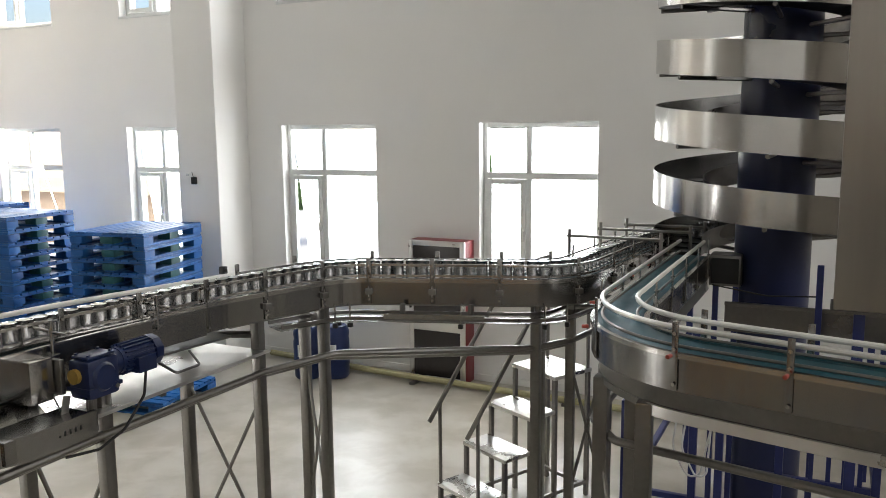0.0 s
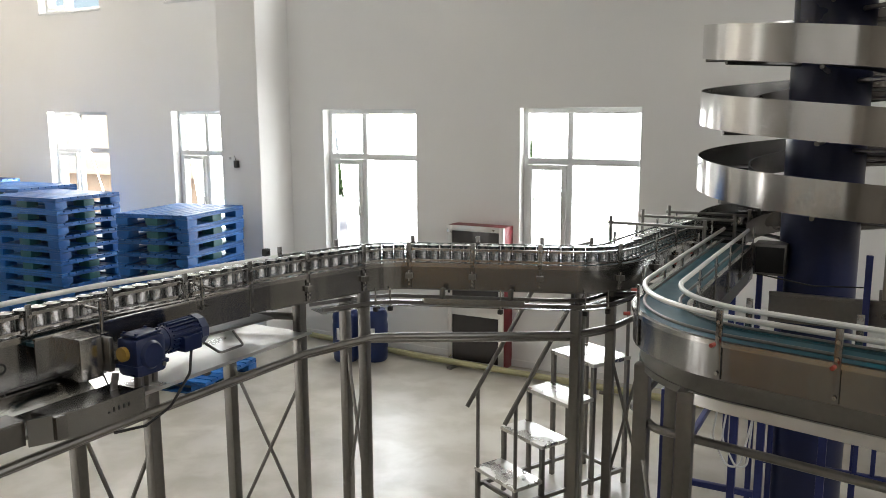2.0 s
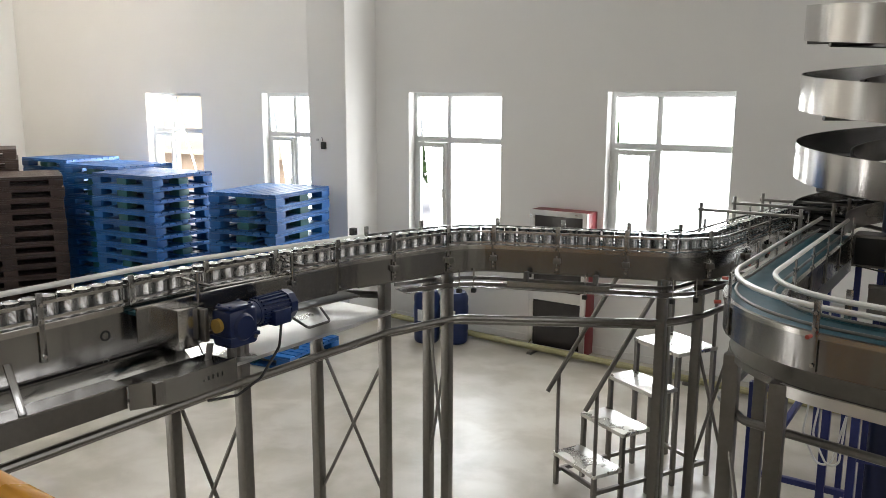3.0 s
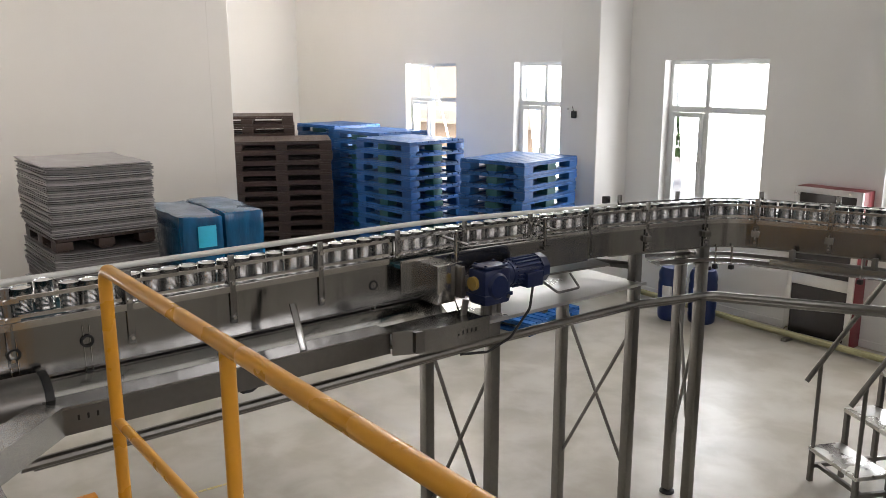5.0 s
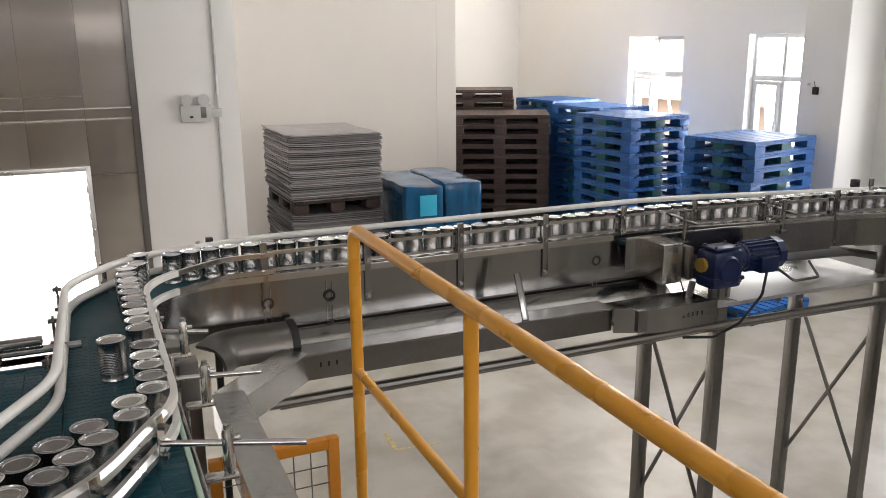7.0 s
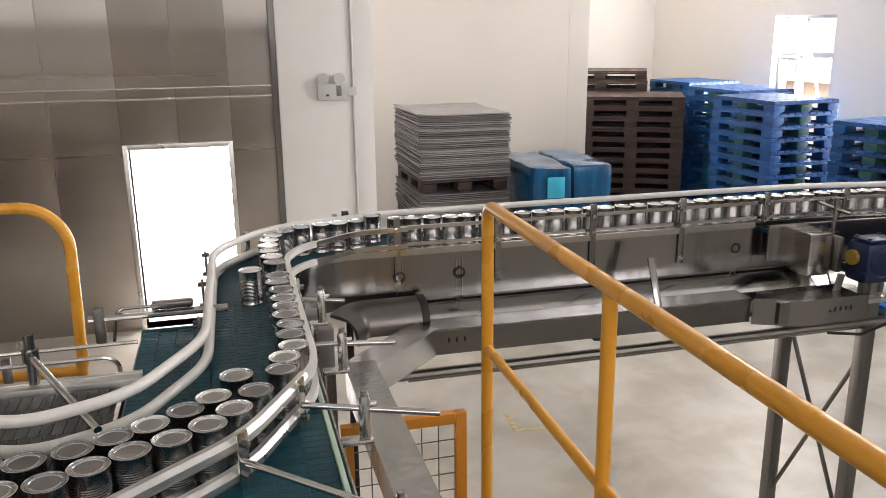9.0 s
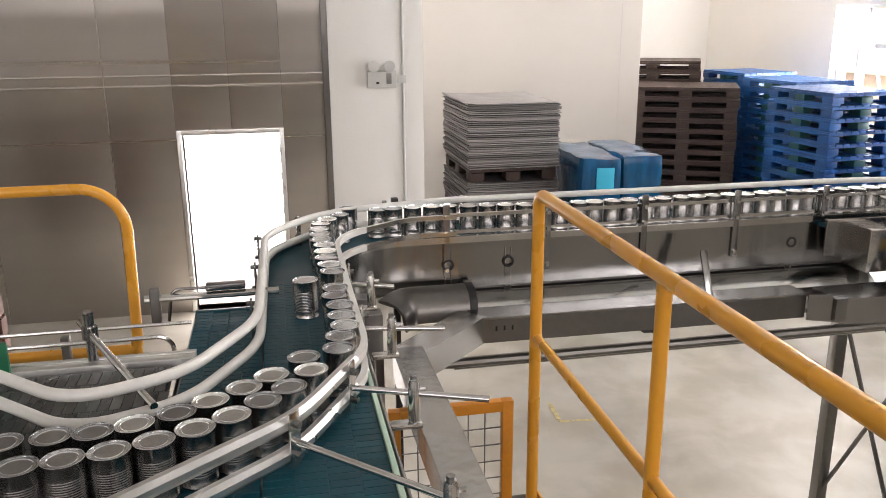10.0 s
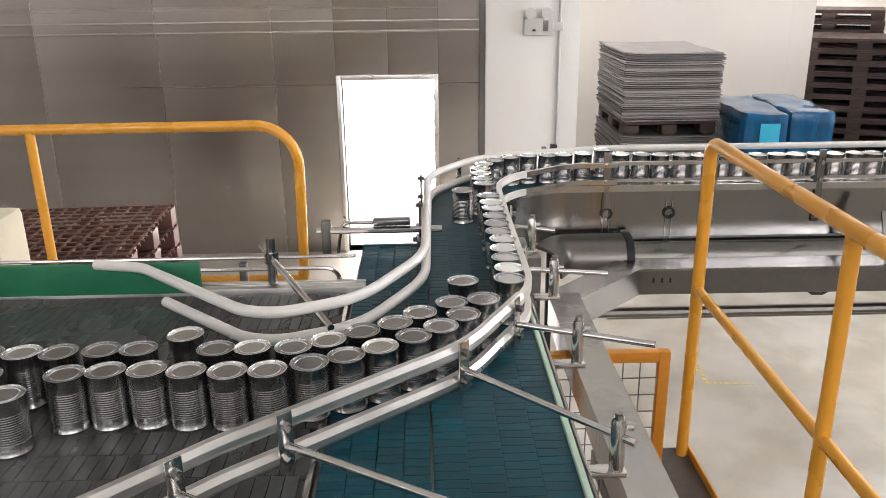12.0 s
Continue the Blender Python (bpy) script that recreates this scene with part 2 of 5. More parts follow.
def tube_bm(pts, r, seg=10, bm=None, closed=False):
    """A round bar along a path of points."""
    own = bmesh.new()
    P = [Vector(p) for p in pts]
    rings, up = [], None
    n = len(P)
    for i in range(n):
        a = P[(i - 1) % n] if closed else P[max(i - 1, 0)]
        b = P[(i + 1) % n] if closed else P[min(i + 1, n - 1)]
        d = (b - a).normalized()
        if up is None:
            up = Vector((0, 0, 1)) if abs(d.z) < 0.9 else Vector((1, 0, 0))
        s = d.cross(up).normalized()
        up = s.cross(d).normalized()
        rings.append([own.verts.new(P[i] + r * (math.cos(k) * s + math.sin(k) * up)) for k in (2 * math.pi * j / seg for j in range(seg))])
    for i in range(n if closed else n - 1):
        A, B = rings[i], rings[(i + 1) % n]
        for j in range(seg):
            own.faces.new((A[j], A[(j + 1) % seg], B[(j + 1) % seg], B[j]))
    if not closed:
        own.faces.new(rings[0][::-1]), own.faces.new(rings[-1])
    bmesh.ops.recalc_face_normals(own, faces=own.faces)
    return merge(bm, own)


def rounded(pts, step=0.03):
    """A path of (x, y, z[, radius]) corners with its corners rounded to arcs."""
    out = [Vector(pts[0][:3])]
    for i in range(1, len(pts) - 1):
        p = Vector(pts[i][:3])
        r = pts[i][3] if len(pts[i]) > 3 else 0
        a, b = (Vector(pts[i - 1][:3]) - p), (Vector(pts[i + 1][:3]) - p)
        if r <= 0:
            out.append(p)
            continue
        ang = a.angle(b)
        t = min(r / math.tan(ang / 2), a.length * 0.49, b.length * 0.49)
        rr = t * math.tan(ang / 2)
        A, B = p + a.normalized() * t, p + b.normalized() * t
        c = p + (a.normalized() + b.normalized()).normalized() * (rr / math.sin(ang / 2))
        sweep = math.pi - ang
        n = max(3, int(sweep * rr / step), int(sweep / 0.16))
        va, vb = A - c, B - c
        for k in range(n + 1):
            w = k / n
            out.append(c + (va * math.sin((1 - w) * sweep) + vb * math.sin(w * sweep)) / math.sin(sweep))
    out.append(Vector(pts[-1][:3]))
    return out


def normals_of(P):
    """The left-hand normal in plan at each point of a path."""
    res = []
    for i in range(len(P)):
        d = P[min(i + 1, len(P) - 1)] - P[max(i - 1, 0)]
        d = Vector((d.x, d.y, 0)).normalized()
        res.append(Vector((-d.y, d.x, 0)))
    return res


def offset(P, o, dz=0.0):
    return [p + n * o + Vector((0, 0, dz)) for p, n in zip(P, normals_of(P))]


def sweep_bm(P, prof, bm=None):
    """A closed profile of (left, up) swept along a path, with its ends closed."""
    own = bmesh.new()
    rings = []
    for p, n in zip(P, normals_of(P)):
        rings.append([own.verts.new(p + n * a + Vector((0, 0, b))) for a, b in prof])
    k = len(prof)
    for A, B in zip(rings, rings[1:]):
        for j in range(k):
            own.faces.new((A[j], A[(j + 1) % k], B[(j + 1) % k], B[j]))
    own.faces.new(rings[0][::-1]), own.faces.new(rings[-1])
    bmesh.ops.recalc_face_normals(own, faces=own.faces)
    return merge(bm, own)


def rect(a0, b0, a1, b1):
    return [(a0, b0), (a1, b0), (a1, b1), (a0, b1)]


def lathe_bm(prof, seg=24, bm=None, centre=(0, 0, 0)):
    """(radius, z) turned round the upright axis."""
    own = bmesh.new()
    rings = []
    for r, z in prof:
        if r < 1e-6:
            rings.append([own.verts.new((centre[0], centre[1], centre[2] + z))])
        else:
            rings.append([own.verts.new((centre[0] + r * math.cos(2 * math.pi * j / seg), centre[1] + r * math.sin(2 * math.pi * j / seg), centre[2] + z)) for j in range(seg)])
    for A, B in zip(rings, rings[1:]):
        for j in range(seg):
            k = (j + 1) % seg
            if len(A) == 1 and len(B) > 1:
                own.faces.new((A[0], B[k], B[j]))
            elif len(B) == 1 and len(A) > 1:
                own.faces.new((A[j], A[k], B[0]))
            elif len(A) > 1:
                own.faces.new((A[j], A[k], B[k], B[j]))
    bmesh.ops.recalc_face_normals(own, faces=own.faces)
    return merge(bm, own)


def finish(bm, name, material, smooth=35):
    me = bpy.data.meshes.new(name)
    bm.to_mesh(me)
    bm.free()
    me.materials.append(material)
    if smooth:
        for p in me.polygons:
            p.use_smooth = True
        me.set_sharp_from_angle(angle=radians(smooth))
    return me


def part(name, bm, material, parent=None, label="", smooth=35):
    """One mesh object, under a thing or a part."""
    me = bm if isinstance(bm, bpy.types.Mesh) else finish(bm, name, material, smooth)
    ob = new(name, me)
    if parent is not None:
        ob.parent = parent
    if label:
        ob["label"] = label
    return ob


def thing(name, label, category, group="", m=None, kind=""):
    """An Empty that carries the parts of one thing."""
    ob = tagged(new(name), label, category, group, kind)
    ob.empty_display_size = 0.1
    if m is not None:
        ob.matrix_world = m
    return ob


def structure(name, bm, material, label="", smooth=0):
    ob = part(name, bm, material, None, label, smooth)
    return tagged(ob, label, kind="structure")


# ---- the hall ----
WX = (-11.6, -8.9, -6.25, -3.56)
WW, Z0, Z1, Z2, Z3 = 1.36, 1.0, 2.95, 4.44, 6.2
NORTH = 8.4

structure("floor", box_bm(-15.7, -9.3, -0.2, 7.3, NORTH + 0.3, 0), SCREED, "pale polished concrete screed floor with scuffs")
structure("ground", box_bm(-300, -300, -0.6, 300, 300, -0.22), GROUND, "sunlit pale concrete yard outside the hall")


def wall_north():
    bm = bmesh.new()
    y0, y1 = NORTH, NORTH + 0.3
    for a, b in ((-0.2, Z0), (Z1, Z2), (Z3, 7.2)):
        box_bm(-15.7, y0, a, 7.3, y1, b, 0, bm)
    xs = [-15.7] + [v for x in WX for v in (x, x + WW)] + [7.3]
    for a, b in zip(xs[0::2], xs[1::2]):
        box_bm(a, y0, Z0, b, y1, Z1, 0, bm), box_bm(a, y0, Z2, b, y1, Z3, 0, bm)
    structure("wall_north", bm, WALL, "tall white painted hall wall with two rows of windows")
    structure("pilaster", box_bm(-7.41, 7.8, 0, -6.78, NORTH + 0.01, 7.2, 0.012), WALL, "white painted column standing out of the wall")


def window(i, x, z0, z1):
    """White plastic window: fixed lights above, a narrow casement and a wide fixed light below."""
    w = thing("window_%d" % i, "white plastic framed window, blown out by daylight", "window", kind="structure")
    y0, y1 = NORTH + 0.12, NORTH + 0.18
    zt = z1 - 0.30 * (z1 - z0)
    xm = x + 0.40 * WW
    bm = bmesh.new()
    f = 0.05
    for b in ((x, z0, x + f, z1), (x + WW - f, z0, x + WW, z1), (x + f, z0, x + WW - f, z0 + f), (x + f, z1 - f, x + WW - f, z1)):
        box_bm(b[0], y0, b[1], b[2], y1, b[3], 0.004, bm)
    part("window_frame", bm, WHITE_FRAME, w)
    part("transom", box_bm(x + f, y0 - 0.004, zt - 0.035, x + WW - f, y1, zt + 0.035, 0.004), WHITE_FRAME, w)
    part("mullion", box_bm(xm - 0.03, y0 - 0.002, z0 + f, xm + 0.03, y1, z1 - f, 0.004), WHITE_FRAME, w)
    bm = bmesh.new()
    a, b, c, d = x + f + 0.004, z0 + f + 0.004, xm - 0.034, zt - 0.039
    for q in ((a, b, a + 0.055, d), (c - 0.055, b, c, d), (a + 0.055, b, c - 0.055, b + 0.055), (a + 0.055, d - 0.055, c - 0.055, d)):
        box_bm(q[0], y0 - 0.025, q[1], q[2], y0 + 0.03, q[3], 0.004, bm)
    s = part("sash", bm, WHITE_FRAME, w)
    part("handle", box_bm(c - 0.04, y0 - 0.06, b + 0.5 * (d - b) - 0.06, c - 0.015, y0 - 0.026, b + 0.5 * (d - b) + 0.06, 0.006), LAMP_GREY, s)
    for q in ((x + f, z0 + f, xm - 0.03, zt - 0.035), (xm + 0.03, z0 + f, x + WW - f, zt - 0.035), (x + f, zt + 0.035, xm - 0.03, z1 - f), (xm + 0.03, zt + 0.035, x + WW - f, z1 - f)):
        p = part("pane", box_bm(q[0], y0 + 0.028, q[1], q[2], y0 + 0.034, q[3]), GLASS, w, smooth=0)
        p.visible_shadow = False
    part("window_sill", box_bm(x - 0.01, NORTH - 0.015, z0 - 0.03, x + WW + 0.01, y0, z0 + 0.003, 0.004), WHITE_FRAME, w)


wall_north()
n = 1
for x in WX:
    window(n, x, Z0, Z1)
    window(n + 1, x, Z2, Z3)
    n += 2

# the west side steps back in three planes
structure("wall_west", box_bm(-15.7, 4.78, -0.2, -15.4, NORTH, 7.2), WALL, "white painted end wall")
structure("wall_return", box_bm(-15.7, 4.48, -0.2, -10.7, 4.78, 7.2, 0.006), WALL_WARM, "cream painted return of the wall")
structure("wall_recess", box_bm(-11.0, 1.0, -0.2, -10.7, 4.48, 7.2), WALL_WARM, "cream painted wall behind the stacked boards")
structure("wall_side_return", box_bm(-10.7, 1.0, -0.2, -8.05, 1.27, 7.2), PANEL_WHITE, "white panel return beside the cold room")

SW = -8.05
DY0, DY1, DZ = -1.04, -0.14, 1.75


def wall_stainless():
    bm = bmesh.new()
    box_bm(SW - 0.2, -9.3, -0.2, SW - 0.012, DY0, 7.2, 0, bm)
    box_bm(SW - 0.2, DY0, DZ, SW - 0.012, DY1, 7.2, 0, bm)
    box_bm(SW - 0.2, DY1, -0.2, SW - 0.012, 1.0, 7.2, 0, bm)
    box_bm(SW - 0.2, DY0, -0.2, SW - 0.012, DY1, 0.0, 0, bm)
    w = structure("wall_stainless", bm, STEEL_DARK, "cold room wall clad in brushed stainless steel panels")
    seams = (-8.30, -7.20, -6.10, -5.00, -3.895, -2.762, -1.674, DY0 - 0.047)
    bays = [(a, b, 0.0) for a, b in zip(seams, seams[1:])]
    bays += [(DY0 - 0.047, -0.577, DZ + 0.047), (-0.577, DY1 + 0.047, DZ + 0.047), (DY1 + 0.047, 0.30, 0.0)]
    for a, b, z in bays:
        p = part("panel", box_bm(SW - 0.012, a + 0.002, z + 0.001, SW, b - 0.002, 7.199, 0.002), WALL_STEEL, w)
        for zb, h in ((2.208, 0.013), (2.302, 0.011)):
            bead = [(0.0, -h), (0.006, -h * 0.6), (0.008, 0.0), (0.006, h * 0.6), (0.0, h)]
            part("rolled_bead", sweep_bm([Vector((SW + 0.0005, b - 0.004, zb)), Vector((SW + 0.0005, a + 0.004, zb))], bead), WALL_STEEL, p)
    for y in seams[1:-1]:
        part("seam_strip", box_bm(SW - 0.0115, y - 0.004, 0.0, SW + 0.0025, y + 0.004, 7.198, 0.001), STEEL_SHEET, w)
    part("corner_trim", box_bm(SW - 0.012, 0.30, 0, SW + 0.02, 0.36, 7.2, 0.004), STEEL_DARK, w)
    for a, b in ((0.362, 1.05), (1.056, 1.27)):
        part("white_panel", box_bm(SW - 0.012, a, 0, SW + 0.004, b, 7.2, 0.003), PANEL_WHITE, w, "white sandwich panel")
    d = thing("door_1", "open white framed doorway blown out by daylight", "doorway", kind="structure")
    bm = bmesh.new()
    f = 0.045
    box_bm(SW - 0.2, DY0 - f, 0, SW + 0.02, DY0, DZ + f, 0.004, bm)
    box_bm(SW - 0.2, DY1, 0, SW + 0.02, DY1 + f, DZ + f, 0.004, bm)
    box_bm(SW - 0.2, DY0, DZ, SW + 0.02, DY1, DZ + f, 0.004, bm)
    part("door_frame", bm, ALU, d)
    for z in (0.35, 0.95, 1.3, 1.55):
        part("hinge", box_bm(SW + 0.02, DY1 - 0.008, z, SW + 0.035, DY1 + 0.018, z + 0.07, 0.004), ALU, d)


wall_stainless()
structure("baseboard", box_bm(-6.78, NORTH - 0.012, 0, 7.0, NORTH, 0.08, 0.003), WALL, "low skirting along the window wall")
# sides behind the camera, with their own openings
structure("wall_south", box_bm(SW, -9.3, -0.2, 7.3, -9.0, 7.2), WALL, "white painted wall behind the platform")


def wall_east():
    bm = bmesh.new()
    box_bm(7.0, -9.0, -0.2, 7.3, NORTH, Z2, 0, bm)
    box_bm(7.0, -9.0, Z3, 7.3, NORTH, 7.2, 0, bm)
    ys = (-9.0, -7.0, -3.5, -1.5, 2.0, 4.0, 7.5, NORTH)
    for a, b in zip(ys[0::2], ys[1::2]):
        box_bm(7.0, a, Z2, 7.3, b, Z3, 0, bm)
    structure("wall_east", bm, WALL, "white painted side wall with wide windows")


wall_east()
structure("ceiling", box_bm(-15.7, -9.3, 7.2, 7.3, NORTH + 0.3, 7.4), CEIL, "plain white hall ceiling")

# far things seen through the panes
def far_side():
    b = thing("far_building", "pale low building across the yard", "building")
    part("wall", box_bm(-120, 46, -0.22, -28, 54, 6), FAR_WALL, b)
    part("roof", box_bm(-121, 45.4, 6, -27, 54.6, 6.6, 0.05), WALL_STEEL, b)
    w = thing("yard_shed", "low brown shed in the yard outside the windows", "shed")
    part("wall", box_bm(-31, 15, -0.22, -13.8, 18, 1.35), FAR_BRICK, w)
    part("roof", box_bm(-31.2, 14.8, 1.351, -13.6, 18.2, 1.47, 0.02), FAR_WALL, w)
    rnd = random.Random(4)
    for cx, cy in ((-16.7, 24.0), (-9.0, 24.0), (-28.4, 40.0), (-16.2, 40.0)):
        t = thing("tree", "low leafy green tree in the yard", "tree")
        part("trunk", cyl_bm((cx, cy, -0.3), (cx + 0.05, cy, 0.5), 0.09, 8, None, 0.06), DECK, t)
        bm = bmesh.new()
        for k in range(260):
            a, r, z = rnd.uniform(0, 6.3), rnd.uniform(0.05, 0.75), rnd.uniform(-1.2, 1.4)
            if r * r * 3 + z * z > 2.0:
                continue
            own = bmesh.new()
            bmesh.ops.create_icosphere(own, subdivisions=1, radius=rnd.uniform(0.07, 0.16))
            merge(bm, own, Matrix.Translation((cx + r * math.cos(a), cy + r * math.sin(a), 0.75 + 0.7 * z)))
        part("crown", bm, FOLIAGE, t)


far_side()

# a self-lit white sheet stands in for daylight through the open doorway
yard, yt, yb = nodes("yard_glow_backdrop")
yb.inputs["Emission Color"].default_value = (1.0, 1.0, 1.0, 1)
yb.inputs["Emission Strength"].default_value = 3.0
structure("backdrop", box_bm(-10.35, -4.2, -0.2, -10.3, 0.9, 4.0), yard, "plain glowing white backdrop in place of the yard beyond the doorway")

# daylight through the openings
for x in WX:
    west = -3.5 if x < -11 else 0.0
    window_light("window_daylight", (x + WW / 2, NORTH + 0.32, (Z0 + Z1) / 2), (x + WW / 2 + west, 4.0 if west else 0, 0.6), WW - 0.1, Z1 - Z0 - 0.1, 92 if west else 32, (1.0, 0.985, 0.94) if west else (0.95, 0.98, 1.0))
    window_light("window_daylight", (x + WW / 2, NORTH + 0.32, (Z2 + Z3) / 2), (x + WW / 2 + west, 4.0 if west else 0, 2.0), WW - 0.1, Z3 - Z2 - 0.1, 140 if west else 40, (1.0, 0.985, 0.94) if west else (0.95, 0.98, 1.0))
for y in (-5.25, 0.25, 5.75):
    window_light("window_daylight", (7.2, y, 5.3), (0, y, 3.2), 3.4, 1.7, 46 if y < -3 else 58, (1.0, 0.98, 0.945))
window_light("doorway_daylight", (SW - 0.25, (DY0 + DY1) / 2, 0.9), (0, -0.6, 0.9), 0.85, 1.7, 14)


# ---- stacks along the wall ----
def pallet(name, material, label, W, D, H, accent=None):
    """Plastic pallet: ribbed deck, nine feet, three runners."""
    p = thing(name, label, "pallet")
    n = 9
    slat = finish(box_bm(-W / 2, -D / n * 0.42, H - 0.022, W / 2, D / n * 0.42, H, 0.003), "deck_slat", material, 0)
    for k in range(n):
        part("deck_slat", slat, material, p).location = (0, -D / 2 + (k + 0.5) * D / n, 0)
    bar = finish(box_bm(-0.045, -D / 2, H - 0.045, 0.045, D / 2, H - 0.0225, 0.002), "deck_bar", material, 0)
    for x in (-W / 2 + 0.05, -W / 4, 0, W / 4, W / 2 - 0.05):
        part("deck_bar", bar, material, p).location = (x, 0, 0)
    rim = finish(box_bm(-W / 2, -0.01, H - 0.05, W / 2, 0.01, H - 0.0225, 0.003), "rim", material, 0)
    for y in (-D / 2 + 0.011, D / 2 - 0.011):
        part("rim", rim, material, p).location = (0, y, 0)
    for i, x in enumerate((-W / 2 + 0.09, 0, W / 2 - 0.09)):
        for j, y in enumerate((-D / 2 + 0.08, 0, D / 2 - 0.08)):
            mid = accent is not None and (i == 1) != (j == 1)
            part("foot", box_bm(x - 0.09, y - 0.08, 0.0226, x + 0.09, y + 0.08, H - 0.05, 0.008), accent if mid else material, p, "green foot" if mid else "")
    for y in (-D / 2 + 0.07, 0, D / 2 - 0.07):
        part("runner", box_bm(-W / 2 + 0.01, y - 0.06, 0, W / 2 - 0.01, y + 0.06, 0.0225, 0.004), material, p)
    return p


rnd = random.Random(11)


def stack(first, x, y, turn, levels, H, z=0.0, jig=0.012):
    """Copies of a pallet one upon the other."""
    for k in range(levels):
        m = pose(x + rnd.uniform(-jig, jig), y + rnd.uniform(-jig, jig), z + k * (H + 0.001), 0, 0, turn + rnd.uniform(-0.8, 0.8))
        if k == 0 and not first.get("used"):
            first["used"] = 1
            first.matrix_world = m
        else:
            copy_thing(first, m)


BLUE = pallet("plastic_pallet", BLUE_PALLET, "blue plastic pallet in a stack by the wall", 1.15, 0.96, 0.148, GREEN_BLOCK)
tagged(BLUE, group="stacked pallets")
stack(BLUE, -7.3, 6.98, 101, 12, 0.148)
stack(BLUE, -9.0, 6.55, 4, 13, 0.148)
stack(BLUE, -10.6, 7.15, 4, 13, 0.148)
stack(BLUE, -12.4, 7.5, 4, 13, 0.148)
stack(BLUE, -6.63, 6.33, 8, 1, 0.148)
BROWN = pallet("brown_pallet", BROWN_PALLET, "dark brown plastic pallet in a tall stack", 1.48, 1.10, 0.151)
tagged(BROWN, group="stacked pallets")
stack(BROWN, -11.39, 5.85, 62, 12, 0.151)
stack(BROWN, -12.75, 5.98, 62, 14, 0.151)


def board_stack():
    """Grey layer boards, one upon the other, on brown pallets."""
    under = pallet("brown_pallet", BROWN_PALLET, "", 1.15, 0.96, 0.156)
    under.matrix_world = pose(-8.9, 2.28, 0, 0, 0, 2)
    tagged(under, "brown plastic pallet under stacked grey layer boards")
    def boards(z0, count, step):
        top = thing("board_pile", "pile of curled grey plastic layer boards on a pallet", "board stack")
        for k in range(count):
            z = z0 + k * step
            dx, dy, c = rnd.uniform(-0.012, 0.012), rnd.uniform(-0.016, 0.016), 0.005 * k / count
            own = bmesh.new()
            bmesh.ops.create_grid(own, x_segments=8, y_segments=6, size=0.5, matrix=Matrix.Diagonal((1.24, 1.0, 1, 1)))
            for v in own.verts:
                v.co.z += c * (abs(v.co.x) / 0.6) ** 3 + (0.10 * max(0, -v.co.y - 0.32) * (k / count)) + 0.004 * math.sin(v.co.x * 9 + k)
            bmesh.ops.solidify(own, geom=own.faces[:], thickness=step * 0.72)
            part("board", merge(None, own, Matrix.Translation((-8.9 + dx, 2.28 + dy, z + step * 0.7))), GREY_BOARD, top)
        return top
    boards(0.157, 54, 0.0174)
    mid = copy_thing(under, pose(-8.9, 2.28, 1.107, 0, 0, 1))
    tagged(mid, "brown plastic pallet between two piles of grey boards")
    boards(1.264, 39, 0.0174)


board_stack()


def wrapped_load():
    """A cube of goods in blue film on a pallet."""
    base = copy_thing(BLUE, pose(-8.45, 3.35, 0, 0, 0, -3))
    tagged(base, "blue plastic pallet under a film-wrapped load")
    load = thing("wrapped_load", "two loads wrapped in glossy blue stretch film", "wrapped goods", m=pose(-8.45, 3.35, 0.149, 0, 0, -3))
    for y0, y1, h in ((-0.43, 0.0, 1.245), (0.012, 0.44, 1.262)):
        bm = box_bm(-0.6, y0, 0, 0.6, y1, h, 0.03)
        bmesh.ops.subdivide_edges(bm, edges=[e for e in bm.edges if e.calc_length() > 0.2], cuts=7, use_grid_fill=True)
        for v in bm.verts:
            w = noise.noise(Vector((v.co.x * 4 + y0 * 9, v.co.y * 4, v.co.z * 7)))
            v.co += Vector((w * 0.012, w * 0.012, w * 0.02 if v.co.z > 0.3 else 0))
        part("film_block", bm, WRAP, load)
    part("tag", box_bm(0.616, -0.28, 0.93, 0.626, -0.09, 1.15, 0.003), WRAP_TAG, load, "cyan label on the film")


wrapped_load()


# ---- on the window wall ----
def fire_cabinet():
    c = thing("fire_cabinet", "red fire hose cabinet with a white frame and dark panes", "fire cabinet")
    x0, x1, y0, y1, h = -4.34, -3.63, 8.14, NORTH - 0.002, 1.64
    part("body", box_bm(x0, y0 + 0.03, 0, x1, y1, h, 0.006), RED, c)
    bm = bmesh.new()
    f = 0.06
    for q in ((x0, 0, x0 + f, h), (x1 - f, 0, x1, h), (x0 + f, 0, x1 - f, f), (x0 + f, h - f, x1 - f, h), (x0 + f, 0.60, x1 - f, 0.72)):
        box_bm(q[0], y0, q[1], q[2], y0 + 0.028, q[3], 0.004, bm)
    part("door_frame", bm, ALU, c, "pale metal door frame")
    part("pane", box_bm(x0 + f, y0 + 0.012, f, x1 - f, y0 + 0.02, 0.60), DARK_GLASS, c)
    part("pane", box_bm(x0 + f, y0 + 0.012, 0.72, x1 - f, y0 + 0.02, h - f), DARK_GLASS, c)
    part("handle", box_bm(x0 + 0.015, y0 - 0.02, 0.85, x0 + 0.04, y0 - 0.001, 0.97, 0.006), BLACK, c)


fire_cabinet()


